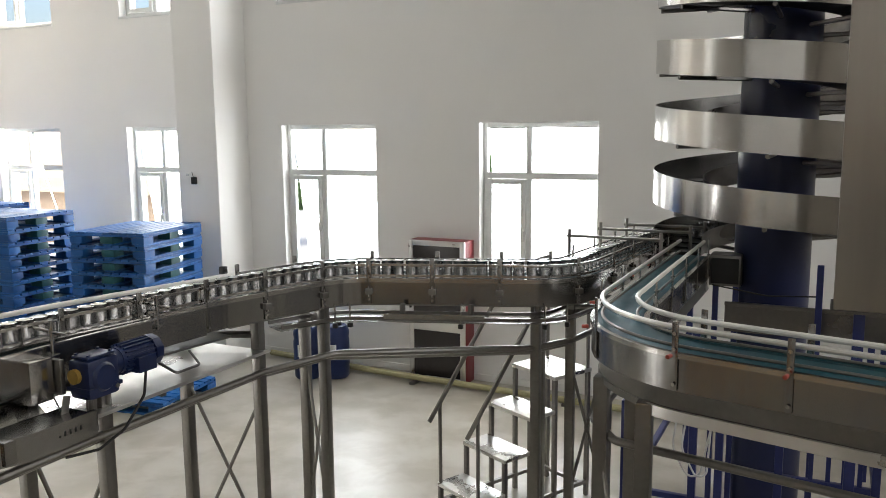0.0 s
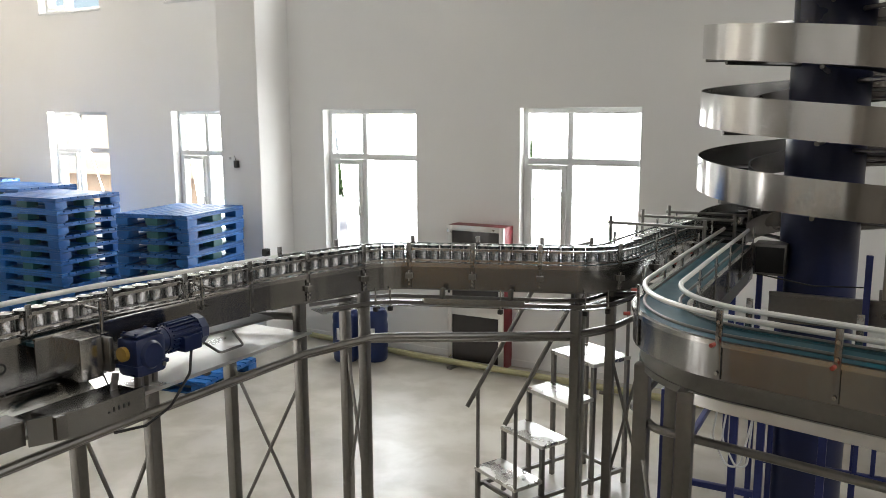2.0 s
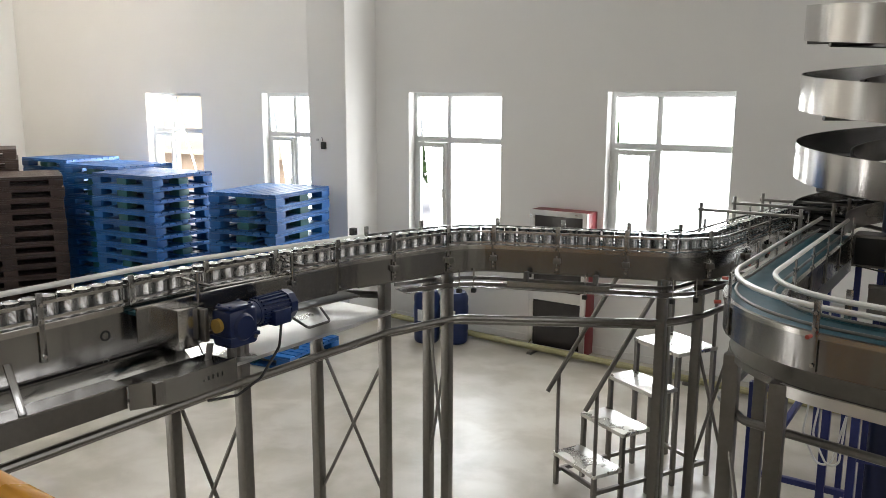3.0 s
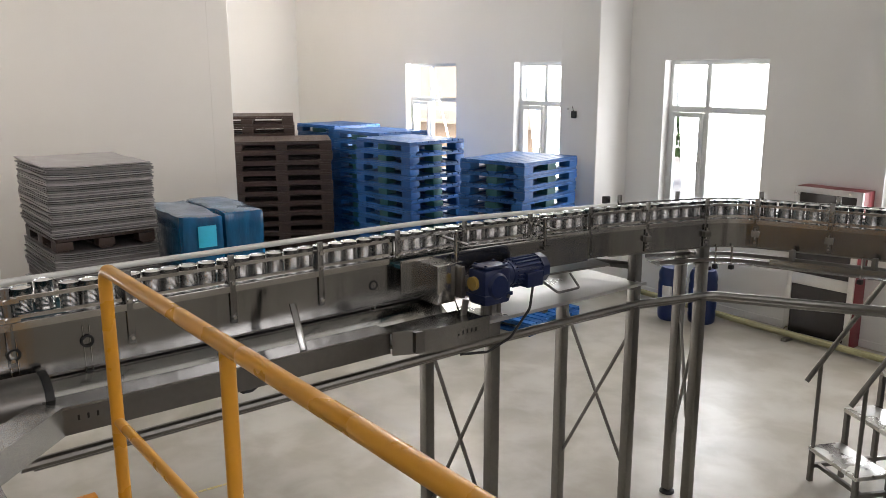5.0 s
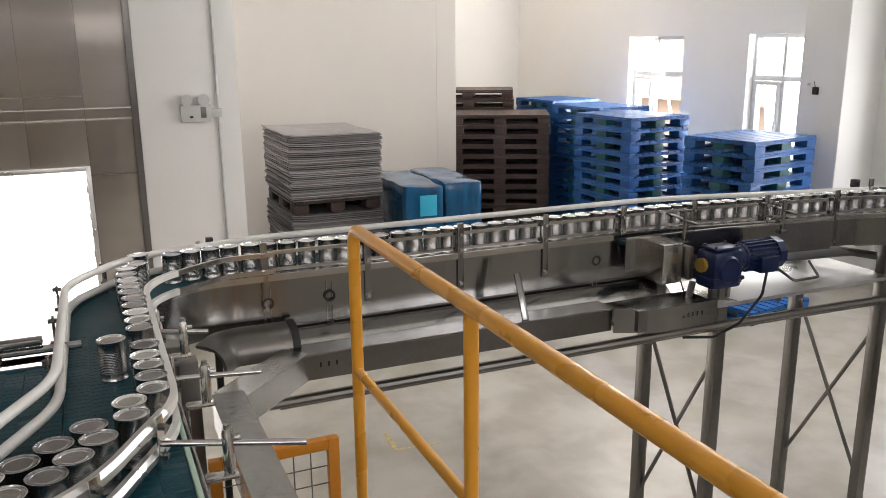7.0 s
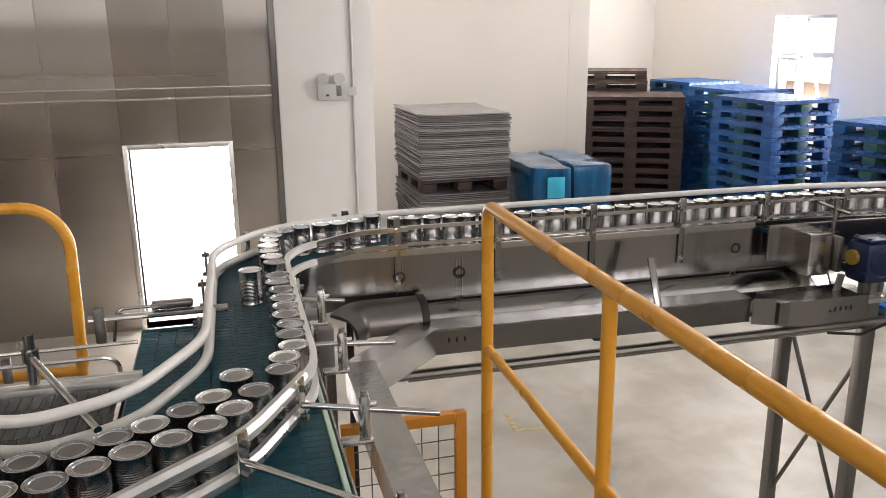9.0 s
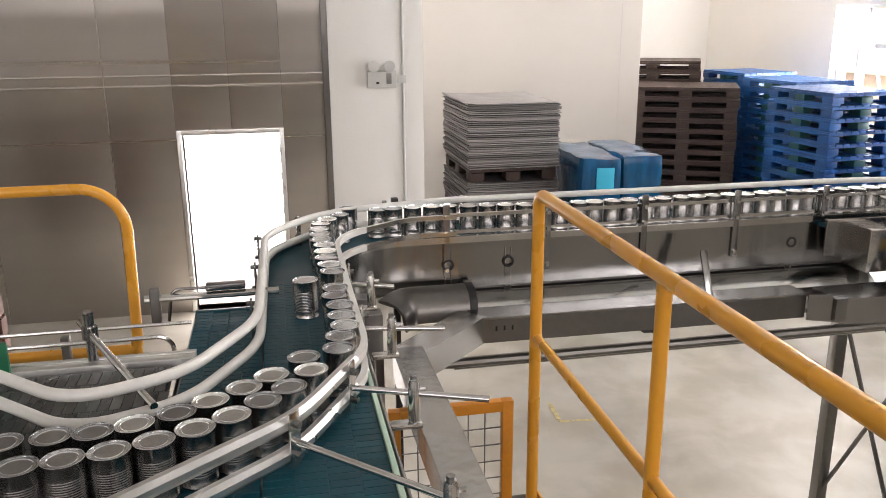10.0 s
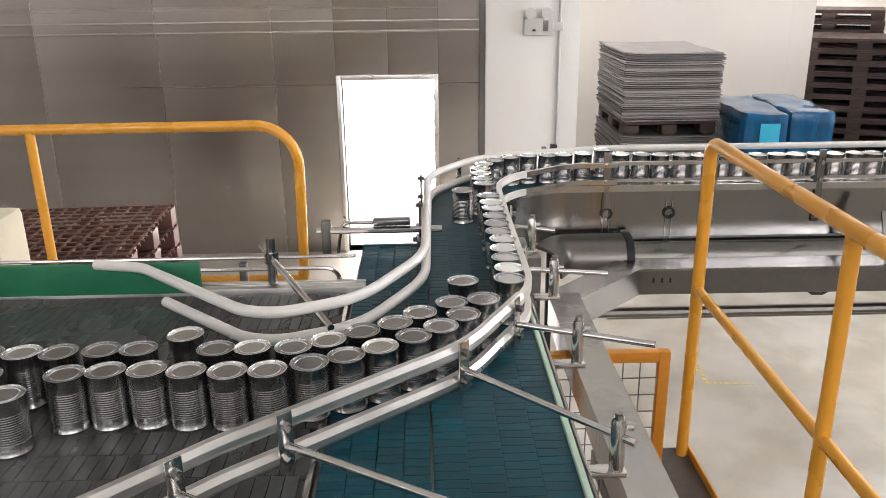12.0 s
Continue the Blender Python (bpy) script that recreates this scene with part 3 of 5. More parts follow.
def drum(x, y):
    d = thing("plastic_drum", "dark blue plastic drum standing by the wall", "drum", "drums by the wall", pose(x, y, 0))
    prof = [(r * 0.66, z) for r, z in ((0, 0), (0.20, 0), (0.225, 0.02), (0.235, 0.10), (0.228, 0.14), (0.240, 0.18), (0.240, 0.44), (0.228, 0.48), (0.238, 0.52), (0.235, 0.56), (0.19, 0.62), (0, 0.63))]
    part("barrel", lathe_bm(prof, 28), BLUE_DRUM, d)
    part("cap", cyl_bm((0.05, 0, 0.625), (0.05, 0, 0.66), 0.03, 14), BLACK, d)
    part("sticker", box_bm(-0.02, -0.163, 0.28, 0.09, -0.13, 0.42, 0.004), LABEL, d, "white paper sticker")


drum(-5.47, 7.70)
drum(-5.17, 7.86)
p = thing("floor_pipe", "yellowish pipe lying along the foot of the wall", "pipe")
part("run", tube_bm(rounded([(-6.4, 8.22, 0.06), (-4.6, 8.05, 0.06, 0.2), (-1.0, 7.92, 0.06, 0.3), (3.5, 7.9, 0.06)]), 0.036, 10), PIPE_YELLOW, p)
for x in (-4.2, -2.4):
    part("saddle", box_bm(x - 0.03, 7.92, 0.0, x + 0.03, 8.12, 0.03, 0.004), STEEL_DARK, p)
p = thing("water_pipe", "thin pale pipe along the wall beside the cabinet", "pipe")
part("run", tube_bm([(-3.6, 8.33, 0.98), (3.0, 8.33, 0.94)], 0.03, 8), WHITE_FRAME, p)
s = thing("wall_socket", "small dark socket box on the white column", "socket")
part("box", box_bm(-7.185, 7.765, 2.235, -7.115, 7.80, 2.325, 0.006), BLACK, s)
part("wire", tube_bm([(-7.165, 7.79, 2.325), (-7.185, 7.79, 2.385)], 0.004, 6), BLACK, s)
part("second_box", box_bm(-7.275, 7.78, 2.335, -7.245, 7.80, 2.365, 0.004), LAMP_GREY, s)

e = thing("emergency_light", "pale twin-spot emergency light on the white panel", "emergency light")
EY, EZ, EX = 0.86, 2.24, SW + 0.006
part("case", box_bm(EX, EY - 0.14, EZ - 0.09, EX + 0.07, EY + 0.14, EZ + 0.07, 0.012), LAMP_GREY, e)
part("display", box_bm(EX + 0.07, EY + 0.04, EZ - 0.05, EX + 0.074, EY + 0.09, EZ + 0.05, 0.002), STEEL_DARK, e)
part("led", box_bm(EX + 0.07, EY - 0.06, EZ - 0.05, EX + 0.074, EY - 0.03, EZ - 0.03, 0.001), BLACK, e)
for dy in (-0.08, 0.07):
    part("spot", cyl_bm((EX + 0.01, EY + dy, EZ + 0.115), (EX + 0.09, EY + dy, EZ + 0.115), 0.045, 16, None, 0.055), LAMP_GREY, e)
c = thing("conduit", "thin grey conduit running down the white panel", "conduit")
part("tube", cyl_bm((SW + 0.018, 1.07, 0), (SW + 0.018, 1.07, 7.1), 0.013, 8), LAMP_GREY, c)
part("junction", box_bm(SW + 0.005, 1.0, 2.19, SW + 0.04, 1.1, 2.27, 0.008), LAMP_GREY, c)


# ---- the can line ----
BELT = 1.937          # height of the carrying surface
RAIL_LO, RAIL_HI = 1.966, 2.034


def plan(pts):
    return [(x, y, 0.0, *r) for x, y, *r in pts]


LINE = rounded(plan([(-1.25, 7.0), (-1.38, 5.9, 2.0), (-1.46, 4.93, 0.35), (-2.84, 4.44, 0.5), (-3.12, 3.55, 1.6), (-3.27, 2.5, 2.5), (-3.285, -0.115, 0.42), (-0.85, -0.115)]))
HALF = 0.135


def even(P, step=0.06):
    """The same path with points at even steps."""
    out, left = [P[0]], step
    for a, b in zip(P, P[1:]):
        L = (b - a).length
        if L < 1e-9:
            continue
        k = left
        while k <= L:
            out.append(a.lerp(b, k / L))
            k += step
        left = k - L
    return out + [P[-1]]


LINE = even(LINE)


def upto(P, test):
    return [p for p in P if test(p)]


def flat(P, o, z, w=0.008, h=0.03, bm=None):
    """A flat bar on edge along the path."""
    return sweep_bm(P, rect(o - w / 2, z - h / 2, o + w / 2, z + h / 2), bm)


def bracket(parent, p, n, side, block=False):
    """Upright strap with two bolts that carries the guide rails."""
    d = Vector((n.y, -n.x, 0))
    o = p + n * side
    bm = bmesh.new()
    m = Matrix.Translation(o) @ Vector((n.x, n.y, 0)).to_track_quat("X", "Z").to_matrix().to_4x4()
    s = 1 if side > 0 else -1
    merge(bm, box_bm(-0.004, -0.014, BELT - 0.145, 0.004, 0.014, RAIL_HI + 0.05, 0.002), m)
    b = part("bracket", bm, STEEL, parent)
    for z in (RAIL_LO, RAIL_HI, BELT - 0.12):
        part("bolt", merge(None, cyl_bm((-0.01, 0, z), (0.012 * s, 0, z), 0.009, 6), m), STEEL_SHEET, b)
    if block:
        part("clamp_block", merge(None, box_bm(-0.014, -0.022, BELT - 0.085, 0.014 + 0.012 * s, 0.022, BELT - 0.05, 0.005), m), STEEL_LEG, b)
        part("clamp_pin", merge(None, cyl_bm((0.012 * s, 0, BELT - 0.10), (0.012 * s, 0, BELT - 0.03), 0.007, 8), m), STEEL_SHEET, b)
    return b


def can_conveyor():
    c = thing("can_conveyor", "stainless chain conveyor on tall legs carrying tin cans", "conveyor")
    zero = LINE
    part("belt", sweep_bm(offset(zero, 0, 0), rect(-HALF + 0.012, BELT - 0.02, HALF - 0.012, BELT - 0.002)), TEAL, c, "teal plastic chain belt")
    # side channels with a rolled top lip
    body = upto(zero, lambda p: p.y > 0.12 or p.x < -2.6)
    for s, name in ((1, "side_panel"), (-1, "side_panel")):
        a, b = s * HALF, s * (HALF + 0.006)
        size = 14
        for k in range(0, len(body) - 1, size):
            seg = body[k:k + size + 1]
            if len(seg) > 1:
                part("side_sheet", sweep_bm(offset(body, 0)[k:k + size + 1], rect(a, BELT - (0.15 if body[k].y > 3.6 else 0.20), b, BELT + 0.006)), STEEL, c)
        part("wear_strip", sweep_bm(body, rect(s * (HALF - 0.012), BELT - 0.01, s * (HALF + 0.016), BELT + 0.016)), STEEL_SHEET, c, "bright rolled edge strip")
    part("underside", sweep_bm(upto(body, lambda p: p.y > 3.55), rect(-HALF + 0.001, BELT - 0.16, HALF - 0.001, BELT - 0.148)), STEEL_DARK, c)
    part("underside", sweep_bm(upto(body, lambda p: p.y < 3.6), rect(-HALF + 0.001, BELT - 0.212, HALF - 0.001, BELT - 0.2)), STEEL_DARK, c)
    # guide rails
    inner = upto(zero, lambda p: p.y > 0.45)
    part("guide_rail", flat(inner, HALF - 0.015, RAIL_HI, 0.010, 0.014), STEEL_SHEET, c)
    part("guide_rail", flat(inner, HALF - 0.015, RAIL_LO, 0.010, 0.014), STEEL_SHEET, c)
    far = upto(zero, lambda p: p.y > 3.75)
    part("guide_rail", flat(far, -HALF + 0.015, RAIL_HI, 0.010, 0.014), STEEL_SHEET, c)
    part("guide_rail", flat(far, -HALF + 0.015, RAIL_LO, 0.010, 0.014), STEEL_SHEET, c)
    # straps along the line
    N = normals_of(zero)
    def along(s):
        acc = 0.0
        for i in range(1, len(zero)):
            L = (zero[i] - zero[i - 1]).length
            if acc + L >= s:
                return zero[i - 1].lerp(zero[i], (s - acc) / L), N[i]
            acc += L
        return zero[-1], N[-1]
    total = sum((b - a).length for a, b in zip(zero, zero[1:]))
    s = 0.35
    while s < total:
        p, nn = along(s)
        if p.y > 0.4:
            bracket(c, p, nn, HALF + 0.012, p.y > 3.7)
            if p.y > 3.7:
                bracket(c, p, nn, -HALF - 0.012)
        s += 0.42
    # hanging spring pins with rings under the side panel
    for y in (0.465, 0.715, 2.0):
        x = -3.285 + HALF + 0.012
        h = part("spring_pin", tube_bm([(x, y - 0.012, BELT - 0.04), (x, y - 0.012, BELT - 0.22), (x, y + 0.012, BELT - 0.22), (x, y + 0.012, BELT - 0.04)], 0.003, 6), STEEL_SHEET, c)
        ring = [(x + 0.006, y + 0.02 * math.cos(k), BELT - 0.10 + 0.02 * math.sin(k)) for k in (2 * math.pi * j / 16 for j in range(16))]
        part("ring", tube_bm(ring, 0.005, 6, None, True), BLACK, h, "black ring")
    part("pin_block", box_bm(-3.285 + HALF + 0.004, 0.700, BELT - 0.245, -3.285 + HALF + 0.02, 0.730, BELT - 0.215, 0.003), BLACK, c)
    # the drive head runs beside the line: a strip of free belt and its own side sheet
    head = rounded(plan([(-3.12, 2.12), (-3.115, 2.60, 2.0), (-3.035, 3.35)]))
    part("drive_belt", sweep_bm(head, rect(-0.040, BELT - 0.03, 0.022, BELT - 0.014)), TEAL, c, "dark teal strip of drive belt")
    part("drive_sheet", sweep_bm(head, rect(-0.048, BELT - 0.155, -0.041, BELT - 0.004)), STEEL, c)
    part("drive_lip", sweep_bm(head, rect(-0.054, BELT - 0.003, -0.036, BELT + 0.006)), STEEL_SHEET, c)
    # return trough below the belt
    run = [Vector((-3.28, 2.35, 0)), Vector((-3.285, 1.4, 0)), Vector((-3.285, 0.46, 0))]
    part("trough", sweep_bm(run, [(HALF - 0.03, 1.722), (HALF + 0.03, 1.716), (HALF + 0.09, 1.698), (HALF + 0.135, 1.668), (HALF + 0.145, 1.63), (HALF + 0.135, 1.625), (HALF + 0.12, 1.66), (HALF - 0.03, 1.70)]), STEEL_SHEET, c, "bright curved return trough")
    # legs with feet, diagonal braces and the tie rail
    pairs = (((-3.02, 2.66), (-3.40, 2.52)), ((-2.98, 3.76), (-3.40, 3.60)), ((-2.83, 4.22), (-3.05, 4.32)), ((-1.66, 4.92), (-1.72, 5.18)), ((-1.52, 5.22), (-1.28, 5.28)))
    for a, b in pairs:
        for x, y in (a, b):
            g = part("leg", box_bm(x - 0.03, y - 0.03, 0.03, x + 0.03, y + 0.03, 1.776 if y > 3.5 else 1.722, 0.006), STEEL_LEG, c)
            part("foot", lathe_bm([(0, 0), (0.05, 0), (0.05, 0.012), (0.02, 0.03), (0.0, 0.03)], 14, None, (x, y, 0)), BLACK, g)
        part("head", cyl_bm((a[0], a[1], 1.69), (b[0], b[1], 1.69), 0.022, 10), STEEL_LEG, c)
    def brace(p, q):
        part("brace", cyl_bm(p, q, 0.011, 8), STEEL_LEG, c)
    for (a, _), (_, b) in ((pairs[0], pairs[0]), (pairs[1], pairs[1]), (pairs[2], pairs[2]), (pairs[4], pairs[4])):
        brace((a[0], a[1], 1.30), (b[0], b[1], 0.35))
        brace((b[0], b[1], 1.42), (a[0], a[1], 0.35))
    for dz, dx in ((1.47, 0.0), (1.44, -0.05)):
        tie = rounded([(-3.0 + dx, 0.42 - dx, dz), (-2.99 + dx, 2.6, dz), (-2.94 + dx, 3.75, dz), (-2.78 + dx, 4.27, dz, 0.12), (-1.66 + dx, 4.91, dz), (-1.5 + dx, 5.2, dz, 0.1), (-1.3 + dx, 6.3, dz)])
        part("tie_rail", tube_bm(tie, 0.021, 10), STEEL_LEG, c)


can_conveyor()


def clamp_rod(x, y):
    """A rail support: rod through an upright pin, with a T handle."""
    r = thing("clamp_rod", "steel clamp rod holding the conveyor guide rail", "clamp rod", "clamp rods on the line")
    part("rod", cyl_bm((x, y, 2.02), (x + 0.20, y + 0.02, 2.0), 0.0075, 8), STEEL_SHEET, r)
    part("pin", cyl_bm((x + 0.12, y + 0.012, BELT - 0.03), (x + 0.12, y + 0.012, 2.06), 0.011, 10), STEEL, r)
    part("handle", cyl_bm((x + 0.12, y - 0.02, 2.052), (x + 0.12, y + 0.045, 2.052), 0.006, 8), STEEL, r)
    part("foot", box_bm(x + 0.02, y - 0.01, BELT - 0.05, x + 0.14, y + 0.034, BELT - 0.03, 0.004), STEEL, r)


clamp_rod(-3.16, 2.42)
clamp_rod(-3.14, 3.02)

eye = thing("line_sensor", "small black sensor on a post beside the line", "sensor")
part("post", box_bm(-3.250, 3.785, BELT - 0.16, -3.238, 3.797, 2.03, 0.002), STEEL, eye)
part("body", box_bm(-3.262, 3.772, 2.03, -3.226, 3.810, 2.075, 0.004), BLACK, eye)
part("lens", cyl_bm((-3.226, 3.791, 2.052), (-3.221, 3.791, 2.052), 0.010, 12), DARK_GLASS, eye)

tag = thing("hazard_post", "black and yellow striped post beside the bend", "post")
part("post", box_bm(-3.575, 0.30, 0, -3.545, 0.33, 2.03, 0.003), BLACK, tag)
for k in range(3):
    own = box_bm(-3.5445, 0.302, 1.89 + 0.05 * k, -3.542, 0.328, 1.912 + 0.05 * k, 0)
    part("stripe", own, YELLOW, tag, "yellow stripe")


def lower_track():
    """Second, lower guide track that hangs under the middle of the line."""
    c = thing("lower_track", "thin steel return track hanging under the can conveyor", "track")
    P = rounded(plan([(-3.0, 3.95), (-2.80, 4.36, 0.4), (-2.05, 4.62), (-1.52, 4.82, 0.3), (-1.40, 5.4)]))
    for o in (-0.09, 0.09):
        part("rail", flat(P, o, BELT - 0.235, 0.012, 0.022), STEEL_DARK, c)
    part("pan", sweep_bm(P, rect(-0.08, BELT - 0.262, 0.08, BELT - 0.258)), STEEL, c)
    for i in range(4, len(P) - 1, max(1, len(P) // 6)):
        for o in (-0.1, 0.1):
            q = P[i] + normals_of(P)[i] * o
            part("hanger", cyl_bm((q.x, q.y, BELT - 0.27), (q.x, q.y, BELT - 0.14), 0.005, 6), STEEL_SHEET, c)
            part("clamp", box_bm(q.x - 0.014, q.y - 0.014, BELT - 0.29, q.x + 0.014, q.y + 0.014, BELT - 0.262, 0.004), BLACK, c)


lower_track()

track_plate = thing("cover_plate", "bright loose cover plate under the conveyor bend", "plate")
part("plate", sweep_bm([Vector((-2.45, 4.33, 0)), Vector((-1.86, 4.54, 0))], rect(-0.02, BELT - 0.222, 0.0, BELT - 0.19)), STEEL_SHEET, track_plate)
for x, y in ((-2.35, 4.375), (-1.95, 4.52)):
    part("tab", box_bm(x - 0.012, y - 0.006, BELT - 0.2, x + 0.012, y + 0.03, BELT - 0.13, 0.003), STEEL_DARK, track_plate)


def drip_tray():
    t = thing("drip_tray", "wide bright sheet metal drip tray under the conveyor", "tray")
    bm = sweep_bm([Vector((-3.2, 1.70, 0)), Vector((-3.18, 3.75, 0))], [(-0.30, 1.60), (0.24, 1.60), (0.24, 1.66), (0.236, 1.66), (0.236, 1.604), (-0.296, 1.604), (-0.296, 1.618), (-0.30, 1.618)])
    part("sheet", bm, TRAY, t)
    for y in (1.75, 2.3, 2.95, 3.68):
        part("crossbar", box_bm(-3.5, y - 0.015, 1.57, -2.92, y + 0.015, 1.599, 0.003), STEEL_DARK, t)
    part("stay", tube_bm(rounded([(-3.05, 3.05, 1.70), (-2.93, 3.05, 1.66, 0.02), (-2.93, 3.22, 1.66, 0.02), (-3.02, 3.24, 1.72)]), 0.007, 6), STEEL_DARK, t)


drip_tray()


def trunking():
    """Covered cable channel below the line."""
    t = thing("cable_trunking", "stainless cable trunking bent round the conveyor corner", "trunking")
    P = [Vector(p) for p in ((-2.86, 2.28, 0), (-2.80, 2.02, 0), (-2.90, 1.92, 0), (-2.92, 0.51, 0))]
    part("long_run", sweep_bm(P[2:], rect(-0.095, 1.585, 0.017, 1.68)), STEEL_DARK, t)
    part("long_cover", sweep_bm(P[2:], rect(-0.099, 1.681, 0.021, 1.690)), STEEL, t)
    part("end_box", sweep_bm([Vector((-2.93, 2.0, 0)), Vector((-2.93, 2.40, 0))], rect(-0.13, 1.59, 0.03, 1.685)), STEEL, t)
    part("end_nose", sweep_bm([Vector((-2.87, 1.92, 0)), Vector((-2.785, 2.10, 0)), Vector((-2.785, 2.42, 0))], rect(-0.008, 1.58, 0.012, 1.692)), STEEL, t)
    Q = [Vector(p) for p in ((-2.92, 0.55, 0), (-2.62, 0.25, 0))]
    part("corner_run", sweep_bm(Q, rect(-0.095, 1.585, 0.016, 1.686)), STEEL_SHEET, t)
    part("corner_cover", sweep_bm(Q, rect(-0.099, 1.687, 0.020, 1.694)), STEEL_SHEET, t)
    S = [Vector(p) for p in ((-2.66, 0.22, 0), (-0.6, 0.22, 0))]
    part("short_run", sweep_bm(S, rect(-0.052, 1.585, 0.048, 1.69)), STEEL, t)
    part("short_cover", sweep_bm(S, rect(-0.056, 1.691, 0.052, 1.699)), STEEL, t)
    for k in range(5):
        y = 0.60 + 0.032 * k
        part("slot", box_bm(-2.9035, y, 1.632, -2.9005, y + 0.008, 1.632 + (0.02 if k < 4 else 0.008), 0.001), BLACK, t)
        y = 2.33 - 0.026 * k
        part("slot", box_bm(-2.779, y, 1.632, -2.7755, y + 0.008, 1.632 + (0.02 if k < 4 else 0.008), 0.001), BLACK, t)
    part("strap", merge(None, box_bm(-0.005, -0.015, 0.0, 0.005, 0.015, 0.215, 0.002), pose(-2.905, 1.50, 1.675, 0, -24, 0)), STEEL, t)
    part("gear_stub", tube_bm([(-2.91, 1.2, 1.588), (-2.91, 1.22, 1.572), (-2.91, 1.26, 1.570), (-2.91, 1.29, 1.588)], 0.006, 6), BLACK, t)


trunking()


def gear_motor():
    m = thing("gear_motor", "dark blue gear motor driving the conveyor shaft", "motor", m=pose(-2.88, 2.505, 1.872, 0, 0, 0) @ Matrix.Diagonal((0.95, 0.91, 0.95, 1)))
    # local axes: x towards the hall, y along the line
    part("gearbox", box_bm(-0.06, -0.10, -0.16, 0.08, 0.09, 0.03, 0.030), MOTOR, m)
    part("gear_lid", box_bm(-0.045, -0.085, 0.031, 0.065, 0.075, 0.044, 0.006), MOTOR, m)
    for y in (-0.07, 0.06):
        for x in (-0.03, 0.05):
            part("lid_bolt", cyl_bm((x, y, 0.044), (x, y, 0.052), 0.009, 6), MOTOR, m)
    part("oil_plug", cyl_bm((0.08, 0.06, -0.12), (0.09, 0.06, -0.12), 0.012, 6), STEEL_DARK, m)
    part("gear_flange", cyl_bm((0.08, -0.01, -0.06), (0.095, -0.01, -0.06), 0.070, 20, None, 0.058), MOTOR, m)
    bm = bmesh.new()
    box_bm(-0.065, -0.105, -0.12, 0.085, 0.095, -0.10, 0.005, bm)
    part("casting_ribs", bm, MOTOR, m)
    part("adapter", cyl_bm((0.0, 0.09, -0.03), (0.0, 0.13, -0.03), 0.062, 20), MOTOR, m)
    part("motor_body", cyl_bm((0.0, 0.13, -0.03), (0.0, 0.36, -0.03), 0.066, 24), MOTOR, m)
    for k in range(20):
        fin = box_bm(-0.003, 0.15, 0.064, 0.003, 0.34, 0.078)
        part("cooling_fin", merge(None, fin, Matrix.Translation((0, 0, -0.03)) @ Matrix.Rotation(2 * math.pi * k / 20, 4, "Y")), MOTOR, m)
    part("fan_cover", cyl_bm((0, 0.335, -0.03), (0, 0.385, -0.03), 0.083, 10, None, 0.080), MOTOR, m, smooth=20)
    part("fan_grille", cyl_bm((0, 0.3855, -0.03), (0, 0.40, -0.03), 0.078, 10, None, 0.060), MOTOR, m, smooth=20)
    part("terminal_box", box_bm(-0.02, 0.19, -0.10, 0.10, 0.31, -0.02, 0.010), MOTOR, m)
    part("shaft_guard", box_bm(-0.26, -0.275, -0.15, -0.09, -0.15, 0.050, 0.006), STEEL_SHEET, m, "stainless shaft guard box")
    part("yellow_seal", cyl_bm((0.0, -0.122, -0.045), (0.0, -0.10, -0.045), 0.035, 20), AMBER, m, "yellow shaft seal")
    part("bearing_plate", box_bm(-0.12, -0.145, -0.13, -0.052, -0.118, 0.035, 0.004), STEEL_LEG, m)
    part("torque_arm", box_bm(-0.01, -0.05, -0.33, 0.02, -0.01, -0.16, 0.004), STEEL_DARK, m)
    part("shaft_guard_leg", merge(None, box_bm(-0.004, -0.02, -0.22, 0.004, 0.02, 0.0, 0.002), pose(0.0, -0.16, -0.12, -14, 0, 0)), STEEL_DARK, m)
    for y in (-0.055, 0.045):
        part("mount_stud", cyl_bm((0.03, y, -0.215), (0.03, y, -0.15), 0.013, 10), STEEL_DARK, m)
    part("sensor_wire", tube_bm(rounded([(-0.10, -0.16, -0.12), (-0.08, -0.14, -0.2, 0.02), (-0.10, -0.11, -0.26, 0.02), (-0.09, -0.10, -0.31)]), 0.004, 6), BLACK, m)
    part("power_cable", tube_bm(rounded([(0.06, 0.27, -0.10), (0.07, 0.24, -0.22, 0.06), (0.05, 0.12, -0.36, 0.1), (0.0, 0.0, -0.43, 0.04), (-0.07, -0.137, -0.434)]), 0.007, 8), BLACK, m, "black power cable")


gear_motor()


